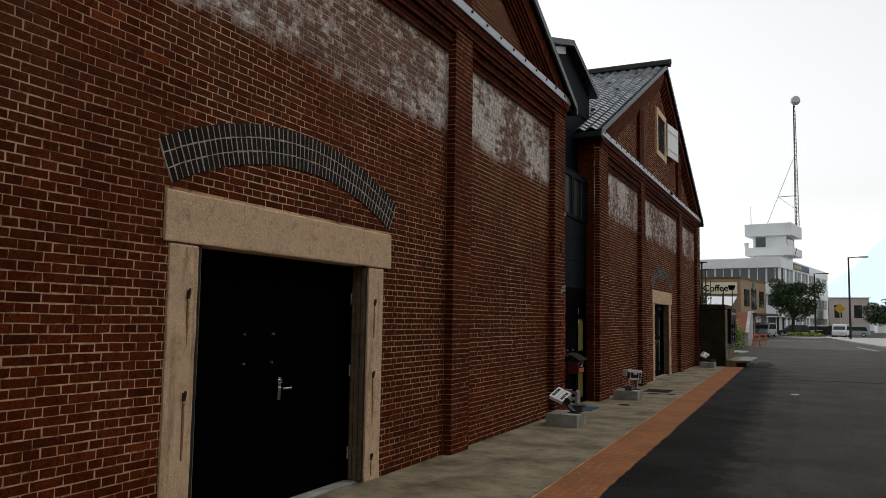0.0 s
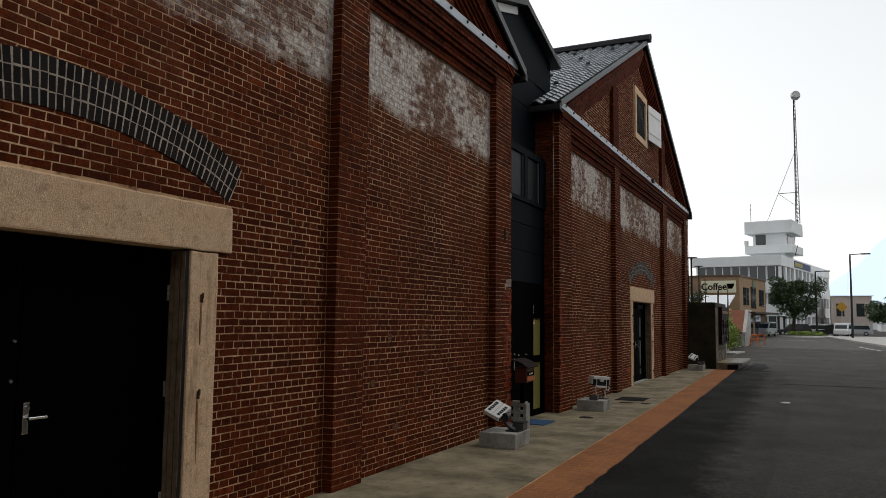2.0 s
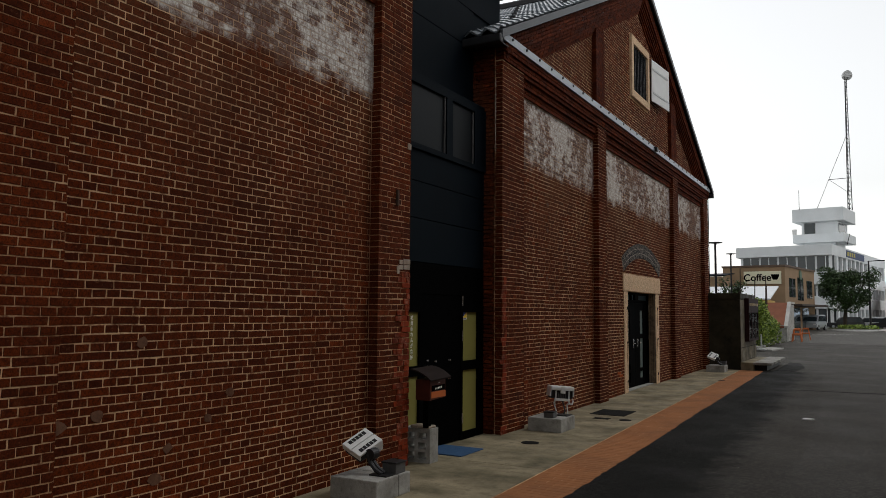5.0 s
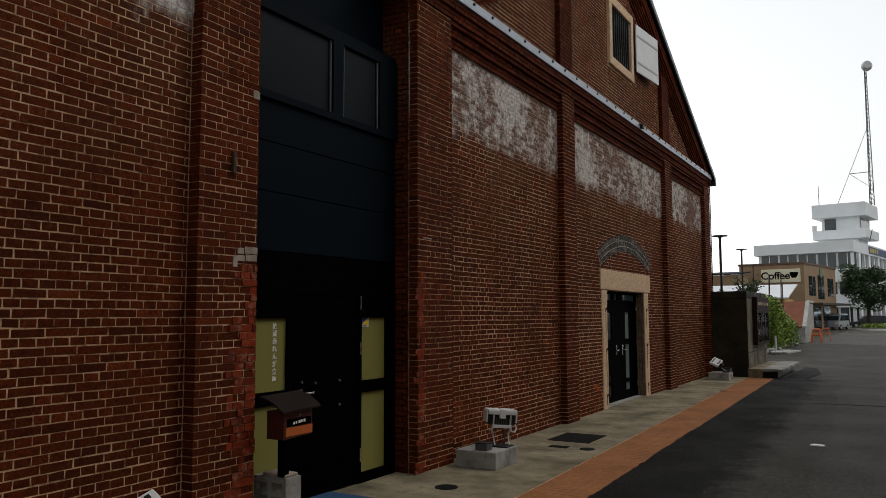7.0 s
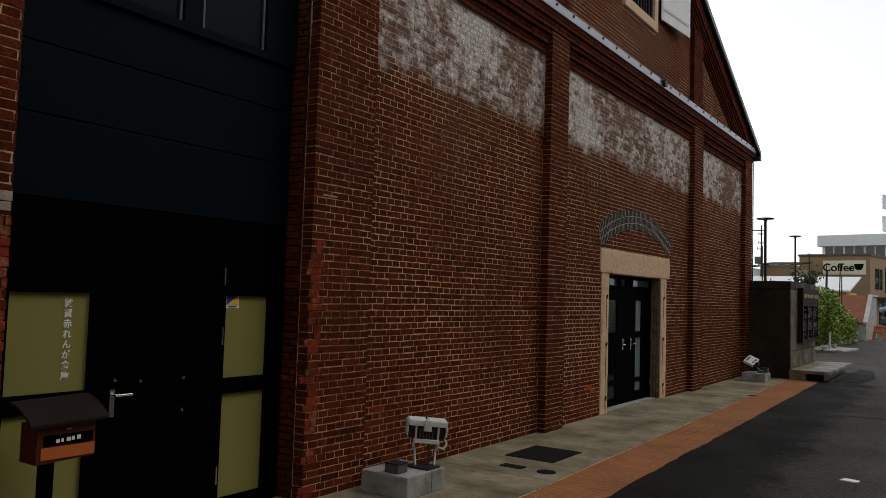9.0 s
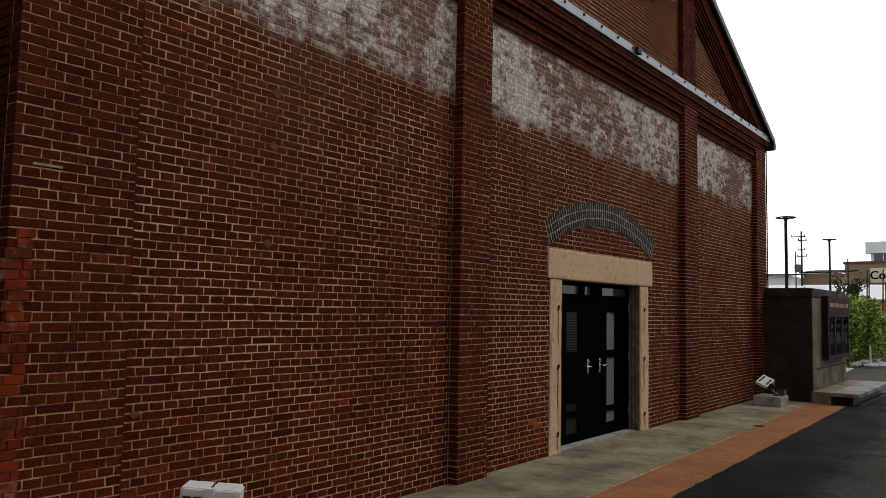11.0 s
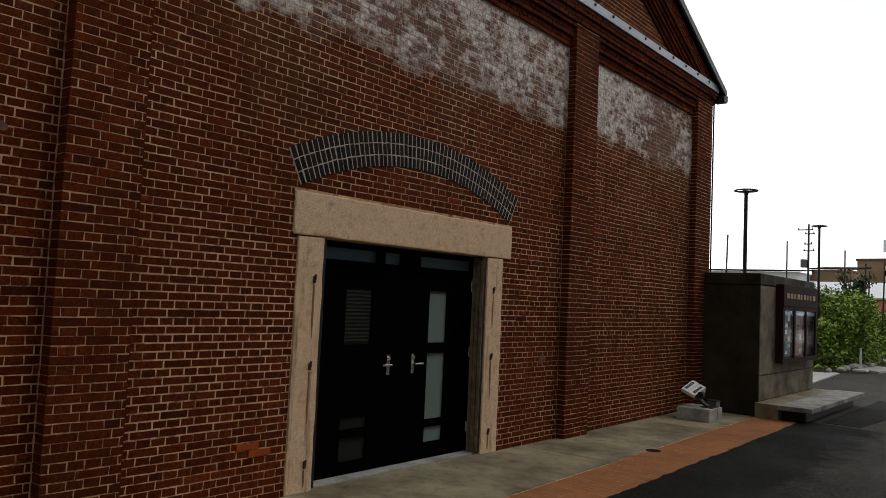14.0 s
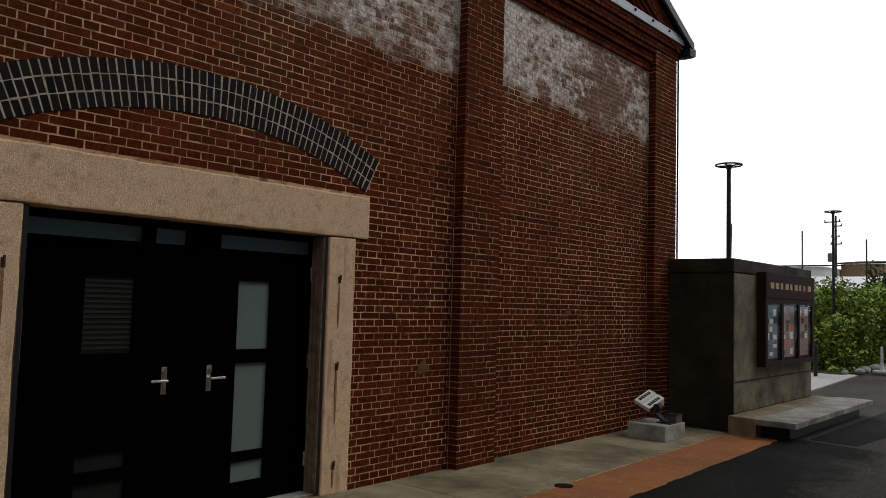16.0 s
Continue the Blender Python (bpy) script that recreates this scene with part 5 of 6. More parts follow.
for i, (x, y, w, h) in enumerate(((-5.7, 46.5, 1.6, 1.7), (-6.6, 47.6, 2.2, 2.5), (-5.3, 49.0, 1.9, 2.7), (-7.8, 49.2, 2.6, 2.9), (-6.2, 51.2, 2.4, 2.4), (-5.3, 53.0, 1.7, 1.7),
                                  (-9.6, 50.5, 2.8, 2.6), (-7.6, 54.0, 2.6, 2.7), (-5.6, 56.2, 1.8, 1.9), (-11.5, 52.5, 3.0, 2.6), (-9.6, 56.0, 3.0, 2.8), (-6.4, 45.5, 1.2, 0.9), (-8.6, 46.3, 1.8, 1.5), (-5.45, 47.5, 1.5, 2.7), (-5.0, 50.6, 1.6, 2.9), (-5.0, 54.6, 1.4, 2.0), (-5.2, 58.2, 1.4, 1.7))):
    shrub(x, y, w, h, 20 + i, "bushy green shrub with light new leaves in a planting bed")
# low weeds and stones along the verge
verge = thing("weeds", (-4.9, 48, 0), "low green weeds along the edge of the bed", "weeds", kind="stuff")
leaves("weed_leaves", [((-4.95 + pr.uniform(-0.25, 0.25), 45 + 0.5 * i, 0.08), (0.3, 0.3, 0.16)) for i in range(28)] + [((-6 - 0.7 * i, 45.2 + pr.uniform(0, 0.5), 0.12), (0.4, 0.35, 0.25)) for i in range(9)], 2600, 0.09, LEAF, verge, 77)
for i in range(16):
    bm = bmesh.new()
    bmesh.ops.create_icosphere(bm, subdivisions=2, radius=pr.uniform(0.09, 0.2))
    o = Vector((-4.75 + pr.uniform(-0.15, 0.15) + 0.01 * i, 44.95 + 0.75 * i, 0.09))
    for v in bm.verts:
        v.co = Vector((v.co.x, v.co.y, v.co.z * 0.65)) * (1 + 0.25 * noise.noise(v.co * 5 + o)) + o
    tagged(part("edging_stone", bm, BLOCK), "rounded pale stone edging the planting bed", "stone", "edging stones")

# thin stakes rising from the bed
for i, (x, y, h) in enumerate(((-6.0, 52.5, 4.3), (-5.6, 54.5, 3.6), (-5.0, 55.5, 3.4), (-4.9, 53.5, 3.9), (-7.2, 50.0, 3.0), (-8.4, 46.0, 4.34), (-8.0, 52.0, 4.64), (-5.28, 52.0, 3.76))):
    bm = tube(bmesh.new(), (x, y, 0.0), (x + 0.1 * (i % 2), y, h), 0.035, 0.025, 8)
    tagged(part("garden_stake", bm, BARK), "thin grey wooden stake among the shrubs", "stake", "garden stakes")


def tree(x, y, h, spread, seed, label, count=5200, leaf=0.34):
    r = random.Random(seed)
    t = thing("tree", (x, y, 0.2), label, "tree")
    bm = bmesh.new()
    fork = Vector((x + 0.15, y, h * 0.30))
    tube(bm, (x, y, -0.05), fork, 0.26, 0.19, 12)
    blobs = []
    for i in range(9):
        a = i * 2.4 + r.uniform(-0.3, 0.3)
        d = spread * r.uniform(0.35, 0.8)
        elbow = fork + Vector((d * 0.45 * math.cos(a), d * 0.45 * math.sin(a), h * r.uniform(0.1, 0.22)))
        tip = Vector((x + d * math.cos(a), y + d * math.sin(a), h * r.uniform(0.42, 0.88)))
        tube(bm, fork, elbow, 0.12, 0.08, 8)
        tube(bm, elbow, tip, 0.08, 0.03, 7)
        for k in range(4):
            q = tip + Vector((r.uniform(-1, 1), r.uniform(-1, 1), r.uniform(-0.6, 0.5))) * spread * 0.26
            tube(bm, elbow.lerp(tip, 0.5), q, 0.035, 0.015, 5)
            blobs.append((tuple(q), (spread * r.uniform(0.18, 0.32), spread * r.uniform(0.18, 0.32), h * r.uniform(0.06, 0.13))))
    for _ in range(26):
        a, d, f = r.uniform(0, 6.28), math.sqrt(r.random()) * spread * 0.78, r.uniform(-1, 1)
        blobs.append(((x + d * math.cos(a), y + d * math.sin(a), h * (0.64 + 0.24 * f * math.sqrt(1 - (d / spread) ** 2))), (spread * 0.2, spread * 0.2, h * 0.09)))
    part("trunk", bm, BARK, t)
    leaves("crown", blobs, count, leaf, LEAF_DARK, t, seed)
    return t


tree(-2.75, 112.0, 7.5, 3.7, 5, "spreading dark green tree on a planted island", 11000, 0.27)
tree(9.3, 128.0, 5.6, 3.8, 9, "low broad dark green tree by the car park")
tree(12.8, 131.0, 5.2, 3.6, 12, "low broad dark green tree by the car park")
tree(-9.2, 70.0, 4.9, 1.2, 13, "slim young dark tree behind the planting bed", 900, 0.2)
island = thing("planted_island", (-2.0, 109, 0), "kerbed traffic island with low planting under a tree", "traffic island", kind="structure")
bm = tube(bmesh.new(), (0, 0, 0), (0, 0, 0.18), 1.0, 0.98, 28)
bmesh.ops.transform(bm, matrix=Matrix.Translation((-1.6, 108.5, 0)) @ Matrix.Diagonal((3.2, 8.0, 1, 1)), verts=bm.verts[:])
part("kerb", bm, SLAB, island)
bm = tube(bmesh.new(), (0, 0, 0.1), (0, 0, 0.22), 0.93, 0.9, 28)
bmesh.ops.transform(bm, matrix=Matrix.Translation((-1.6, 108.5, 0)) @ Matrix.Diagonal((3.2, 8.0, 1, 1)), verts=bm.verts[:])
part("soil", bm, EARTH, island)
leaves("ground_cover", [((-1.6 + pr.uniform(-2.2, 2.2), 108.5 + pr.uniform(-6, 2), 0.35), (0.6, 0.8, 0.28)) for _ in range(20)], 2200, 0.2, LEAF, island, 31)


# ---------------------------------------------------------------- street furniture
def ring_lamp(x, y, h, label):
    t = thing("area_lamp", (x, y, 0), label, "street lamp", "ring-headed lamps")
    part("pole", tube(bmesh.new(), (x, y, 0), (x, y, h - 0.06), 0.045, 0.036, 14), DARK, t)
    bm = tube(bmesh.new(), (x, y, h - 0.08), (x, y, h - 0.01), 0.05, 0.06, 14)
    ring = [Vector((x + 0.225 * math.cos(a), y + 0.225 * math.sin(a), h - 0.015)) for a in [i * math.pi / 12 for i in range(24)]]
    for a, b in zip(ring, ring[1:] + ring[:1]):
        tube(bm, a, b, 0.015, seg=8)
    for a in ring[::6]:
        tube(bm, (x, y, h - 0.03), a, 0.014, seg=6)
    part("lamp_head", bm, DARK, t, "open ring lamp head on four spokes")
    part("foot", tube(bmesh.new(), (x, y, 0), (x, y, 0.16), 0.22, 0.17, 12), BLOCK, t, "rough pale footing")


ring_lamp(-4.45, 35.85, 4.27, "slim black lamp post with an open ring head")
ring_lamp(-5.62, 46.9, 4.68, "slim black round-headed lamp post in the planting bed")


def arm_lamp(x, y, h, arm, label):
    t = thing("street_lamp", (x, y, 0), label, "street lamp", "road lamps")
    part("pole", tube(bmesh.new(), (x, y, 0), (x, y, h), 0.13, 0.08, 12), DARK, t)
    bm = tube(bmesh.new(), (x, y, h - 0.05), (x + arm * 0.6, y, h + 0.02), 0.05, 0.045, 8)
    part("arm", bm, DARK, t)
    part("lamp_head", bx(x + arm * 0.55, x + arm, y - 0.15, y + 0.15, h - 0.06, h + 0.07, bevel=0.03), DARK, t, "flat lamp head")


arm_lamp(3.42, 97.0, 9.08, 1.95, "tall dark street lamp with one arm")
arm_lamp(0.0, 112.0, 8.2, 1.7, "tall dark street lamp with one arm by the island")

bol = thing("bollard", (-5.2, 43.6, 0), "short black post at the paving edge", "bollard")
part("post", tube(bmesh.new(), (-5.2, 43.6, 0), (-5.2, 43.6, 0.78), 0.05, 0.05, 12), DARK, bol)
part("cap", tube(bmesh.new(), (-5.2, 43.6, 0.78), (-5.2, 43.6, 0.84), 0.06, 0.03, 12), DARK, bol)

sp = thing("post_base", (-4.25, 46.3, 0.05), "small grey post on a flat foot", "post")
part("post", tube(bmesh.new(), (-4.25, 46.3, 0.06), (-4.25, 46.3, 0.78), 0.04, 0.03, 10), LAMPGREY, sp)
part("foot", bx(-4.45, -4.05, 46.1, 46.5, 0.06, 0.12, bevel=0.02), LAMPGREY, sp)


def barrier(x, y):
    t = thing("road_barrier", (x, y, 0), "orange A-frame construction barrier", "barrier", "orange barriers")
    for q in (-0.28, 0.28):
        bm = tube(bmesh.new(), (x + q, y - 0.2, 0), (x + q * 0.6, y, 0.78), 0.03, seg=8)
        tube(bm, (x + q, y + 0.2, 0), (x + q * 0.6, y, 0.78), 0.03, seg=8)
        part("leg", bm, ORANGE, t)
    bm = tube(bmesh.new(), (x - 0.26, y - 0.08, 0.45), (x + 0.26, y - 0.08, 0.45), 0.05, seg=8)
    tube(bm, (x - 0.18, y, 0.77), (x + 0.18, y, 0.77), 0.06, seg=8)
    part("rail", bm, ORANGE, t)


for x, y in ((-3.95, 61.5), (-4.1, 64.0), (-3.75, 66.0)):
    barrier(x, y)


def sign_post(x, y, h, label):
    t = thing("road_sign", (x, y, 0), label, "road sign")
    part("pole", tube(bmesh.new(), (x, y, 0), (x, y, h), 0.04, seg=8), LAMPGREY, t)
    part("plate", bx(-0.5, 0.5, -0.02, 0.02, -0.5, 0.5, m=Matrix.Translation((x, y - 0.06, h - 0.5)) @ Matrix.Rotation(radians(45), 4, "Y")), plain("yellow_sign_face", (0.60, 0.33, 0.03), 0.5), t, "orange-yellow diamond plate")


sign_post(3.0, 118.0, 4.3, "orange-yellow diamond warning sign on a post")


def utility_pole(x, y, h):
    t = thing("utility_pole", (x, y, 0), "slim utility pole with short arms and a transformer", "utility pole")
    part("pole", tube(bmesh.new(), (x, y, 0), (x, y, h), 0.10, 0.06, 10), DARK, t)
    for z, a, b in ((h - 0.45, -0.75, 0.3), (h - 0.75, -0.25, 0.4), (h - 1.5, -0.3, 0.25), (h - 2.0, -0.35, 0.4)):
        arm = part("crossarm", bx(x + a, x + b, y - 0.03, y + 0.03, z, z + 0.07), DARK, t)
        for q in (a + 0.05, b - 0.05):
            part("insulator", tube(bmesh.new(), (x + q, y, z + 0.07), (x + q, y, z + 0.2), 0.04, 0.03, 8), LAMPDARK, arm)
    part("transformer", bx(x - 0.5, x - 0.1, y - 0.2, y + 0.2, h - 3.2, h - 2.6, bevel=0.04), LAMPDARK, t, "grey transformer box")


utility_pole(-14.1, 80.0, 8.4)


# ---------------------------------------------------------------- parked cars
def car(x, y, turn, paint, high, long, label):
    t = thing("car", (x, y, 0), label, "car", "parked cars")
    m = Matrix.Translation((x, y, 0)) @ Matrix.Rotation(radians(turn), 4, "Z")
    w = 0.82
    half = long / 2
    van = high > 1.65
    bel = high * 0.55
    hood = half * (0.80 if van else 0.42)
    side = [(-half, 0.28), (half, 0.28), (half, bel * 0.82), (hood, bel), (hood - 0.45, high - 0.08), (hood - 0.75, high), (-half + 0.45, high), (-half + 0.12, bel), (-half, bel * 0.9)]
    bm = bmesh.new()
    prism(bm, side, -w, w)
    es = [e for e in bm.edges]
    bmesh.ops.bevel(bm, geom=es, offset=0.07, segments=2, affect="EDGES", clamp_overlap=True)
    bmesh.ops.transform(bm, matrix=m, verts=bm.verts[:])
    part("body", bm, paint, t, smooth=False)
    for sx in (-1, 1):
        bm = bmesh.new()
        prism(bm, [(-half + 0.3, bel + 0.03), (hood - 0.1, bel + 0.03), (hood - 0.52, high - 0.14), (-half + 0.5, high - 0.14)], sx * w - 0.012, sx * w + 0.012)
        bmesh.ops.transform(bm, matrix=m, verts=bm.verts[:])
        part("side_window", bm, DARKGLASS, t)
        for fy in (-half * 0.62, half * 0.62):
            bm = tube(bmesh.new(), m @ Vector((sx * (w - 0.16), fy, 0.29)), m @ Vector((sx * (w + 0.02), fy, 0.29)), 0.29, seg=18)
            wh = part("wheel", bm, RUBBER, t)
            part("rim", tube(bmesh.new(), m @ Vector((sx * w, fy, 0.29)), m @ Vector((sx * (w + 0.03), fy, 0.29)), 0.18, seg=14), SILVER, wh)
    for nm, y0, y1, z0, z1 in (("windscreen", hood - 0.03, hood - 0.45, bel + 0.05, high - 0.14), ("rear_window", -half + 0.10, -half + 0.36, bel + 0.06, high - 0.14)):
        bm = bmesh.new()
        s = 0.03 if nm == "windscreen" else -0.03
        vs = [bm.verts.new(m @ Vector(p)) for p in ((-w + 0.12, y0 + s, z0), (w - 0.12, y0 + s, z0), (w - 0.2, y1 + s, z1), (-w + 0.2, y1 + s, z1))]
        vb = [bm.verts.new(m @ Vector(p)) for p in ((-w + 0.12, y0 - 0.01, z0), (w - 0.12, y0 - 0.01, z0), (w - 0.2, y1 - 0.01, z1), (-w + 0.2, y1 - 0.01, z1))]
        bm.faces.new(vs)
        bm.faces.new(vb[::-1])
        for i in range(4):
            bm.faces.new((vs[i], vb[i], vb[(i + 1) % 4], vs[(i + 1) % 4]))
        bmesh.ops.recalc_face_normals(bm, faces=bm.faces[:])
        part(nm, bm, DARKGLASS, t)
    for sx in (-0.58, 0.58):
        part("headlight", bx(sx - 0.16, sx + 0.16, half - 0.06, half + 0.012, bel * 0.62, bel * 0.78, m=m), WHITE, t)
        part("tail_light", bx(sx - 0.1, sx + 0.1, -half - 0.012, -half + 0.05, bel * 0.6, bel * 0.85, m=m), ORANGE, t)


car(-5.6, 105.0, 165, SILVER, 1.75, 3.4, "silver boxy parked van facing the road")
car(-2.9, 116.5, 100, CARDARK, 1.5, 4.4, "dark parked car behind the island")
car(-0.4, 118.5, 95, CARWHITE, 1.5, 4.4, "white parked car behind the island")
car(2.0, 117.0, 80, CARDARK, 1.5, 4.4, "dark parked car in the yard")
car(2.9, 113.0, 172, CARWHITE, 1.7, 4.2, "white parked wagon in the yard")
car(4.6, 122.0, 85, SILVER, 1.5, 4.3, "silver parked car in the yard")
car(12.0, 122.0, 85, CARWHITE, 1.5, 4.3, "white parked car far off in the yard")
car(-7.6, 103.0, 172, CARWHITE, 1.8, 3.4, "white boxy parked van by the cafe wall")


# ---------------------------------------------------------------- distant buildings
def placed(ob, m):
    ob.matrix_parent_inverse = Matrix()
    return ob


def office_block():
    t = thing("office_building", (-4.4, 125.0, 0), "white three-storey office building with a stepped rooftop tower", "office building")
    t.rotation_euler = (0, 0, radians(-9.5))

    def p(nm, b, mt, label="", parent=t):
        return placed(part(nm, b, mt, parent, label), None)

    L, D = -12.9, 41.0
    p("wall", bx(L + 0.5, -0.5, 0.5, D - 0.5, 0, 10.1), OFFICE)
    p("roof_parapet", bx(L, 0, 0, D, 9.95, 11.45, bevel=0.05), OFFICE, "deep white parapet band")
    p("floor_band", bx(L + 0.2, -0.0, 0.0, D, 5.95, 7.75, bevel=0.05), OFFICE, "white spandrel band")
    p("floor_band", bx(L + 0.2, -0.0, 0.0, D, 2.6, 4.3, bevel=0.05), OFFICE, "white spandrel band")
    for z0, z1 in ((7.8, 9.9), (4.35, 5.9), (0.3, 2.55)):
        for i in range(5):
            a = L + 0.9 + i * 2.5
            w = p("window", bx(a, a + 2.2, 0.40, 0.52, z0, z1), DARKGLASS)
            p("mullion", bx(a + 1.05, a + 1.15, 0.34, 0.40, z0, z1), OFFICE, "", w)
        for i in range(13):
            a = 1.2 + i * 3.05
            w = p("window", bx(-0.52, -0.40, a, a + 2.3, z0, z1), DARKGLASS)
            p("mullion", bx(-0.40, -0.34, a + 1.1, a + 1.2, z0, z1), OFFICE, "", w)
        for i in range(14):
            a = 0.55 + i * 3.05
            wide = 0.62 if i % 2 else 0.2
            p("pier", bx(-0.5, -0.06, a - wide, a + wide, z0 - 0.1, z1 + 0.1), OFFICE)
    p("banner", bx(0.01, 0.06, 9.0, 22.0, 10.2, 11.2), plain("dark_blue_banner", (0.03, 0.06, 0.16), 0.6), "dark blue banner with yellow marks")
    for i in range(4):
        p("banner_mark", bx(0.061, 0.07, 9.6 + i * 1.5, 10.6 + i * 1.5, 10.4, 11.0), plain("yellow_banner_mark", (0.5, 0.42, 0.05), 0.6) if i == 0 else bpy.data.materials["yellow_banner_mark"])
    # rooftop tower
    p("tower_neck", bx(-5.6, -1.2, 8.6, 15.0, 11.3, 12.5), OFFICE)
    p("tower_balcony", bx(-6.9, 0.1, 7.6, 16.0, 12.4, 13.7, bevel=0.05), OFFICE, "white balcony parapet")
    tw = p("tower_room", bx(-5.8, -0.9, 8.4, 15.2, 13.65, 15.6), OFFICE)
    p("tower_window", bx(-5.4, -3.9, 8.32, 8.42, 13.8, 15.4), DARKGLASS, "", tw)
    p("tower_window", bx(-0.92, -0.84, 9.2, 13.6, 13.9, 15.3), DARKGLASS, "", tw)
    p("tower_cap", bx(-6.9, 0.1, 7.6, 16.0, 15.55, 17.5, bevel=0.05), OFFICE, "white roof parapet")
    bm = tube(bmesh.new(), (-6.7, 7.9, 13.7), (-6.7, 7.9, 14.5), 0.3, 0.35, 12)
    p("balcony_tank", bm, WHITE, "small white dish housing")
    # lattice mast, stays and drum antenna
    bm = bmesh.new()
    base = [Vector((0.15 + 0.35 * math.cos(a), 12.0 + 0.35 * math.sin(a), 17.4)) for a in (0.5, 2.6, 4.7)]
    top = [Vector((0.15 + 0.14 * math.cos(a), 12.0 + 0.14 * math.sin(a), 37.3)) for a in (0.5, 2.6, 4.7)]
    for a, b in zip(base, top):
        tube(bm, a, b, 0.06, 0.05, 6)
    for k in range(30):
        for i in range(3):
            f0, f1 = k / 30, (k + 1) / 30
            tube(bm, base[i].lerp(top[i], f0), base[(i + 1) % 3].lerp(top[(i + 1) % 3], f1), 0.03, 0.03, 4)
    p("mast", bm, DARK, "thin lattice radio mast")
    bm = bmesh.new()
    bmesh.ops.create_uvsphere(bm, u_segments=16, v_segments=10, radius=0.75, matrix=Matrix.Translation((0.45, 11.7, 37.9)))
    tube(bm, (0.45, 11.4, 37.9), (0.7, 10.8, 37.9), 0.6, 0.55, 16)
    p("drum_antenna", bm, LAMPGREY, "pale round drum antenna")
    bm = tube(bmesh.new(), (0.1, 12, 29.0), (-4.6, 12, 17.4), 0.035, 0.035, 5)
    tube(bm, (-2.6, 12, 22.3), (0.15, 12, 22.3), 0.05, 0.05, 5)
    tube(bm, (-2.6, 12, 22.3), (0.15, 12, 20.0), 0.03, 0.03, 5)
    p("stay", bm, DARK, "thin stay cables and spar")
    bm = tube(bmesh.new(), (-6.2, 9, 17.4), (-6.2, 9, 20.6), 0.05, 0.03, 6)
    tube(bm, (0.2, 9, 12), (0.6, 9, 13.6), 0.06, 0.04, 6)
    p("whip_antenna", bm, DARK, "thin whip antenna")


office_block()


def cafe():
    t = thing("cafe_building", (-7.63, 95.0, 0), "tan two-storey cafe with a cream Coffee sign", "cafe")
    t.rotation_euler = (0, 0, radians(-8.5))

    def p(nm, b, mt, label="", parent=t):
        return placed(part(nm, b, mt, parent, label), None)

    p("wall", bx(-6.4, 0, 0, 13.2, 0, 6.75), TAN)
    p("roof_edge", bx(-6.5, 0.1, -0.1, 13.3, 6.75, 6.95), plain("brown_roof_edge", (0.12, 0.075, 0.05), 0.7), "brown roof edge")
    for a, z0, z1 in ((1.6, 3.6, 5.6), (5.2, 3.3, 5.8), (9.4, 3.6, 5.6)):
        w = p("window", bx(-0.06, 0.03, a, a + 2.6, z0, z1), DARKGLASS)
        p("window_bar", bx(0.03, 0.06, a + 1.2, a + 1.4, z0, z1), DARK, "", w)
    for a in (3.0, 7.0):
        p("shop_opening", bx(-0.06, 0.03, a, a + 3.0, 0.1, 2.5), DARKGLASS, "dark shop front glazing")
    p("canopy", bx(0.0, 1.5, 0.6, 13.0, 2.62, 2.85, bevel=0.03), plain("dark_brown_canopy", (0.045, 0.03, 0.022), 0.7), "dark brown shop canopy")
    p("roundel", tube(bmesh.new(), (0.02, 6.4, 6.1), (0.1, 6.4, 6.1), 0.55, 0.55, 20), plain("green_roundel", (0.10, 0.17, 0.12), 0.6), "dull green oval sign")
    sign = p("sign_board", bx(-4.15, -0.35, -0.12, -0.02, 4.95, 6.3), SIGNCREAM, "cream sign board")
    fm = Matrix(((1, 0, 0, -2.75), (0, 0, -1, -0.122), (0, 1, 0, 5.60), (0, 0, 0, 1)))
    lt = lettering("sign_lettering", "Coffee", 1.05, fm, BLACK, sign, 0.01, 0.022)
    lt.matrix_parent_inverse = Matrix()
    bm = bmesh.new()
    prism(bm, [(-0.42, 0.30), (0.42, 0.30), (0.36, -0.02), (0.2, -0.28), (-0.2, -0.28), (-0.36, -0.02)], -0.01, 0.01)
    bmesh.ops.transform(bm, matrix=Matrix.Translation((-0.95, -0.13, 5.66)) @ Matrix.Rotation(radians(-90), 4, "Z"), verts=bm.verts[:])
    bmesh.ops.recalc_face_normals(bm, faces=bm.faces[:])
    p("cup_emblem", bm, BLACK, "black cup emblem", sign)


cafe()


def low_house(x0, x1, y0, y1, eave, rise, wall_m, roof_m, label, side=1):
    t = thing("house", ((x0 + x1) / 2, (y0 + y1) / 2, 0), label, "house")
    part("wall", bx(x0, x1, y0, y1, 0, eave), wall_m, t)
    bm = bmesh.new()
    prism(bm, [(y0 - 0.3, eave), (y1 + 0.3, eave + rise), (y1 + 0.3, eave + rise + 0.1), (y0 - 0.3, eave + 0.1)], x0 - 0.3, x1 + 0.3)
    part("roof", bm, roof_m, t)
    for i in range(max(1, int((x1 - x0) / 3))):
        a = x0 + 0.8 + i * 3
        part("window", bx(a, a + 1.2, y0 - 0.04, y0 + 0.03, eave * 0.45, eave * 0.8), DARKGLASS, t)
    return t


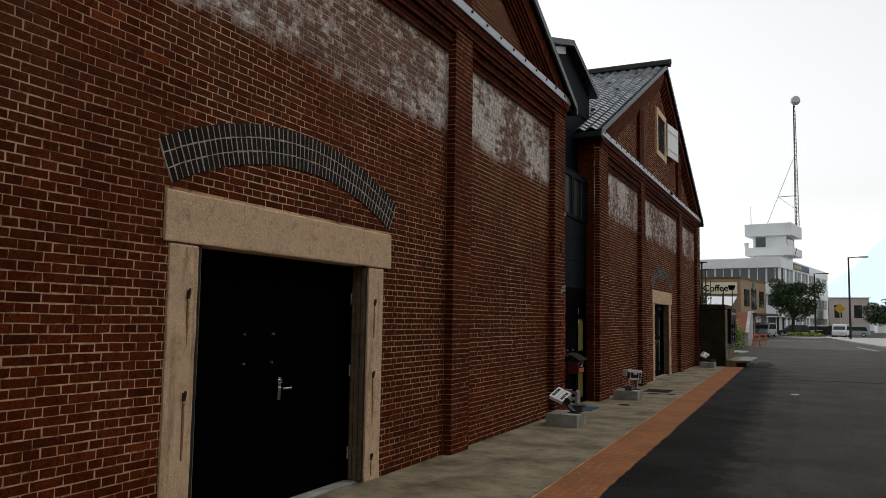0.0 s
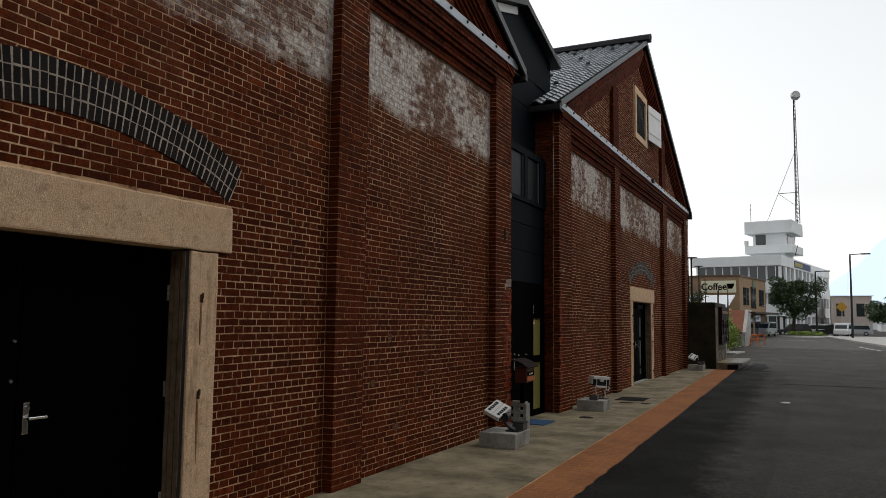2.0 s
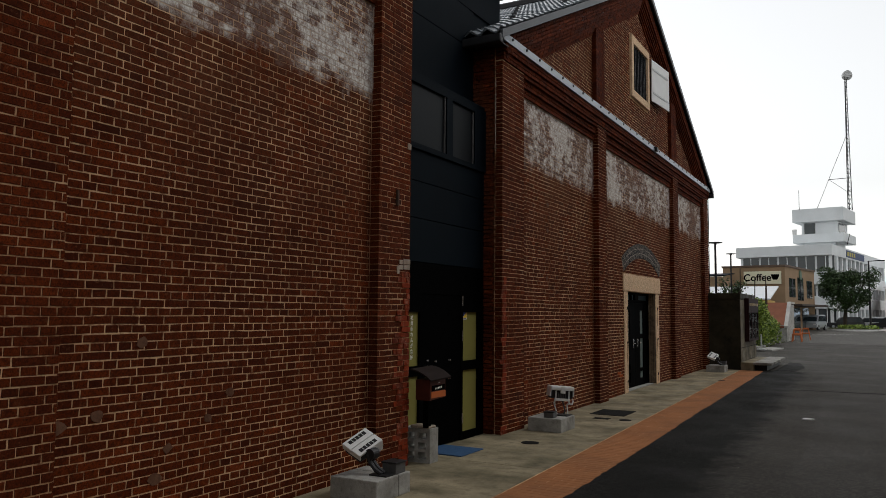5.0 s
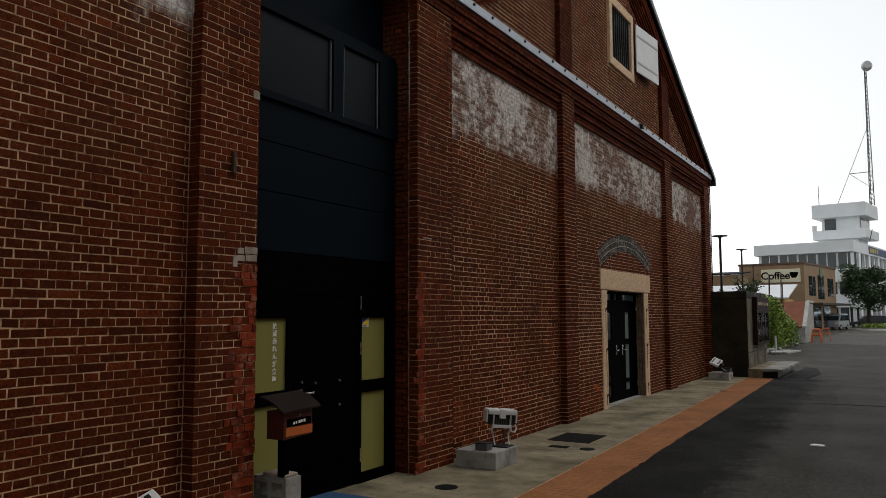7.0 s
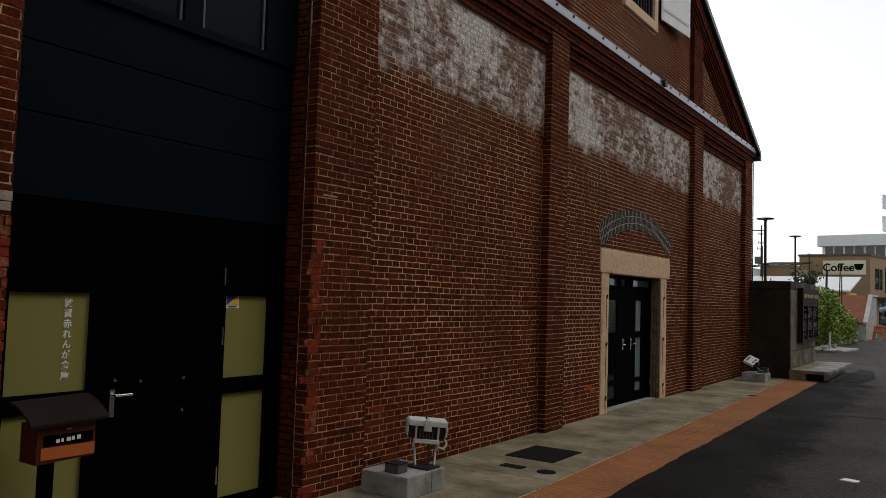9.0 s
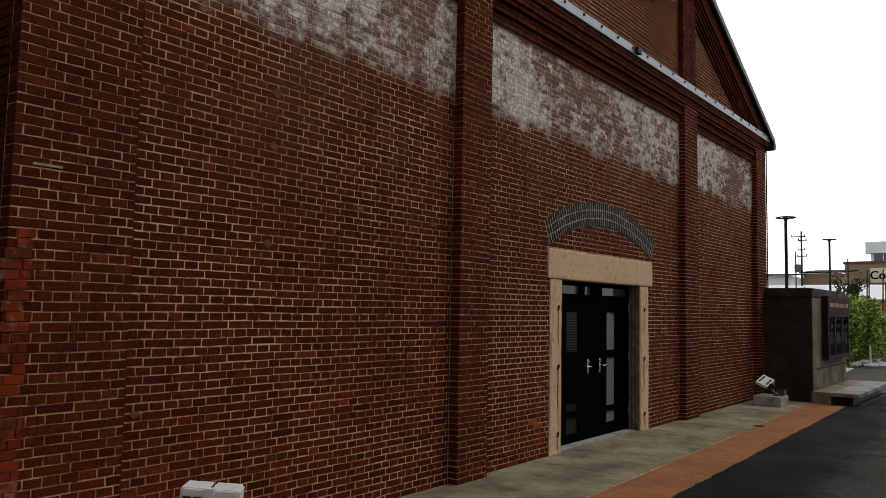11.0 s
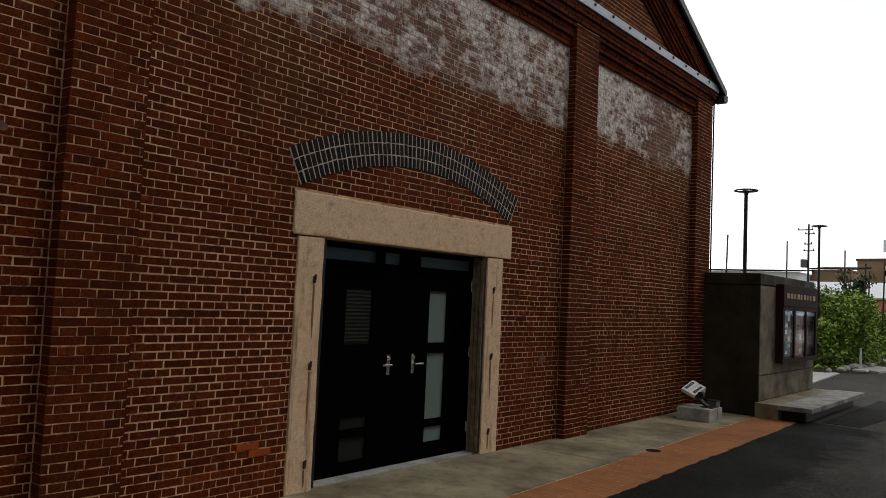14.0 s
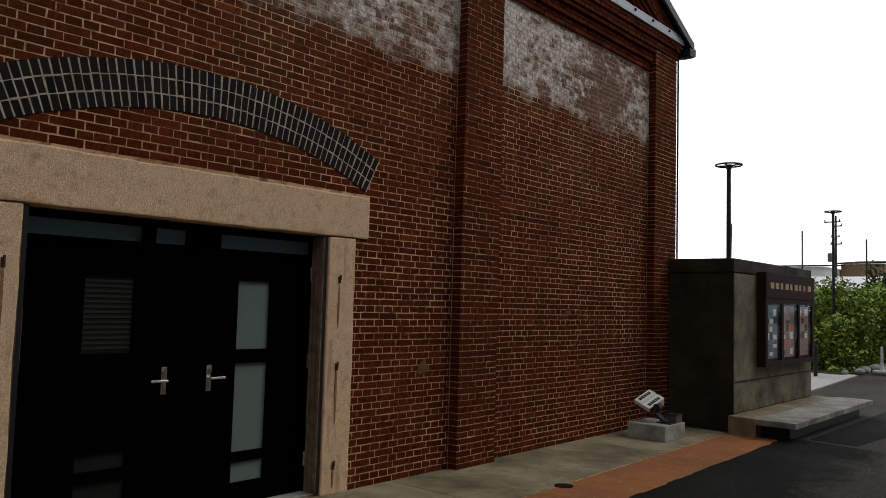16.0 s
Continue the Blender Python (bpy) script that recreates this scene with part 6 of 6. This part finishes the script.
low_house(-17.5, -7.1, 74.0, 80.0, 2.9, 1.2, YELLOW, METALROOF, "ochre rendered house with a pale metal roof")
low_house(-24.0, -15.9, 84.0, 90.0, 5.1, 0.4, OFFICE, CHAR, "low pale building with a flat dark roof")
low_house(-15.8, -12.8, 88.0, 94.0, 5.5, 0.5, TAN, CHAR, "low tan building with a dark shallow roof beside the cafe")
low_house(-20.0, -15.6, 110.0, 118.0, 6.2, 0.3, OFFICE, CHAR, "low pale building behind the cafe")
low_house(-32.0, -17.0, 100.0, 108.0, 5.3, 0.3, OFFICE, CHAR, "low grey building with a flat dark roof")
low_house(2.2, 8.3, 150.0, 160.0, 6.2, 0.3, plain("pinkish_render", (0.66, 0.56, 0.50), 0.8), OFFICE, "distant pinkish flat-roofed building")
low_house(12.0, 26.0, 190.0, 200.0, 5.2, 0.4, OFFICE, CHAR, "distant pale low building")
low_house(5.0, 30.0, 240.0, 250.0, 6.5, 0.6, OFFICE, METALROOF, "distant pale shed with a metal roof")

# garden shed with a red-brown tiled roof behind a coped wall
shed = thing("garden_shed", (-6.0, 63, 0), "low shed with a red-brown tiled roof behind a grey wall", "shed")
part("wall", bx(-8.0, -4.45, 60.6, 61.0, 0, 1.05), BLOCK, shed, "grey rendered wall")
part("side_wall", prism(bmesh.new(), [(60.9, 0), (66.0, 0), (66.0, 2.4), (63.2, 2.4), (60.9, 0.95)], -4.62, -4.45), BLOCK, shed, "grey side wall")
part("roof", prism(bmesh.new(), [(60.55, 0.98), (63.2, 2.52), (66.0, 2.5), (66.0, 2.4), (63.2, 2.42), (60.55, 0.88)], -8.0, -4.60), REDTILE, shed, "red-brown tiled roof")
part("coping", prism(bmesh.new(), [(60.5, 1.02), (63.2, 2.58), (66.0, 2.58), (66.0, 2.46), (63.2, 2.46), (60.5, 0.9)], -4.60, -4.38), SLAB, shed, "pale sloping coping")

# pale pavement on the far side of the road
flat("pavement", [(1.6, 96.5), (0.8, 101.0), (0.8, 106), (30.0, 106), (30.0, 66), (4.4, 66)], -0.01, 0.13, SLAB, "pale paved pavement at the road corner", "pavement")
flat("road_marking", [(2.6, 66.0), (2.75, 66.0), (3.6, 58.0), (3.45, 58.0)], 0.0, 0.006, PAINT_WHITE, "white painted edge line", "road marking")
flat("road_marking", [(-5.0, 84.0), (1.0, 84.3), (1.0, 84.45), (-5.0, 84.15)], 0.0, 0.006, PAINT_WHITE, "faint white line across the road", "road marking")

# pale hills beyond the town; their haze is painted as blue colour and emission
hm = bpy.data.materials.new("glowing_haze_hill")
hm.use_nodes = True
hb = hm.node_tree.nodes["Principled BSDF"]
hb.inputs["Base Color"].default_value = (0.30, 0.45, 0.60, 1)
hb.inputs["Roughness"].default_value = 1.0
hb.inputs["Emission Color"].default_value = (0.78, 0.87, 0.95, 1)
hb.inputs["Emission Strength"].default_value = 0.78
bm = bmesh.new()
cols = []
for i in range(61):
    x = -300 + i * 30
    h = 20 + 330 * math.exp(-((x - 330) / 260.0) ** 2) + 14 * noise.noise(Vector((x * 0.012, 0, 0)))
    cols.append([bm.verts.new((x, 2300 + 2.2 * h * f, max(0.0, h * f))) for f in (0, 0.4, 0.75, 1.0)] + [bm.verts.new((x, 2300 + 3.2 * h, 0))])
for a, b in zip(cols, cols[1:]):
    for k in range(4):
        bm.faces.new((a[k], b[k], b[k + 1], a[k + 1]))
tagged(part("backdrop", bm, hm, smooth=True), "pale blue hills, haze painted as colour and glow", "hills", kind="structure")

# plain block across the road, never in view: added to shade wall and asphalt
back = thing("unseen_sky_blocker", (13, 8, 0), "unseen plain brown block across the road, added to shade the wall", "building")
BLOCKER = plain("brown_blocker_render", (0.16, 0.13, 0.105), 0.9, 0, 0.1, 0.2, 0.5)
part("wall", bx(8.5, 17.0, -34.0, 46.0, 0, 9.3), BLOCKER, back)
part("roof", bx(8.2, 17.3, -34.3, 46.3, 9.3, 9.5), CHAR, back)

# unseen block behind the camera, added to cut the sky light from -y
end = thing("unseen_end_blocker", (0, -24, 0), "unseen plain brown block at the road's end, added to dim faces towards -y", "building")
part("wall", bx(-20.0, 8.0, -34.0, -20.0, 0, 11.0), BLOCKER, end)
part("roof", bx(-20.3, 8.2, -34.3, -19.7, 11.0, 11.2), CHAR, end)

# pavers of the strip
shared = {}
pavers, near = [], 0
y, row = Y0, 0
while y < Y1 - 0.1:
    a, b = x_inner(y) + 0.015, x_outer(y) + 0.05
    x = a - (0.105 if row % 2 else 0.0)
    while x < b:
        p0, p1 = max(a, x), min(b, x + 0.21)
        if p1 - p0 > 0.03:
            if 11.0 < y < 30 and p1 - p0 > 0.205 and near < 300:
                near += 1
                if not shared:
                    shared["m"] = brick_mesh("paver", [(Matrix(), -0.102, 0.102, -0.049, 0.049, 0.0, 0.003)], PAVER)
                o = new("paver", shared["m"])
                o.parent = bed
                o.matrix_parent_inverse = Matrix.Translation(parent_origin(bed)).inverted()
                o.location = ((p0 + p1) / 2, y + 0.0525, 0.0035 + rng.uniform(0, 0.0008))
            else:
                pavers.append((Matrix.Translation((0, 0, 0.0035)), p0 + 0.003, p1 - 0.003, y + 0.003, y + 0.102, 0.0, 0.003 + rng.uniform(0, 0.0008)))
        x += 0.21
    y += 0.105
    row += 1
me = brick_mesh("pavers", pavers, PAVER)
o = new("pavers", me)
o.parent = bed
o.matrix_parent_inverse = Matrix.Translation(parent_origin(bed)).inverted()
o["kind"] = "stuff"
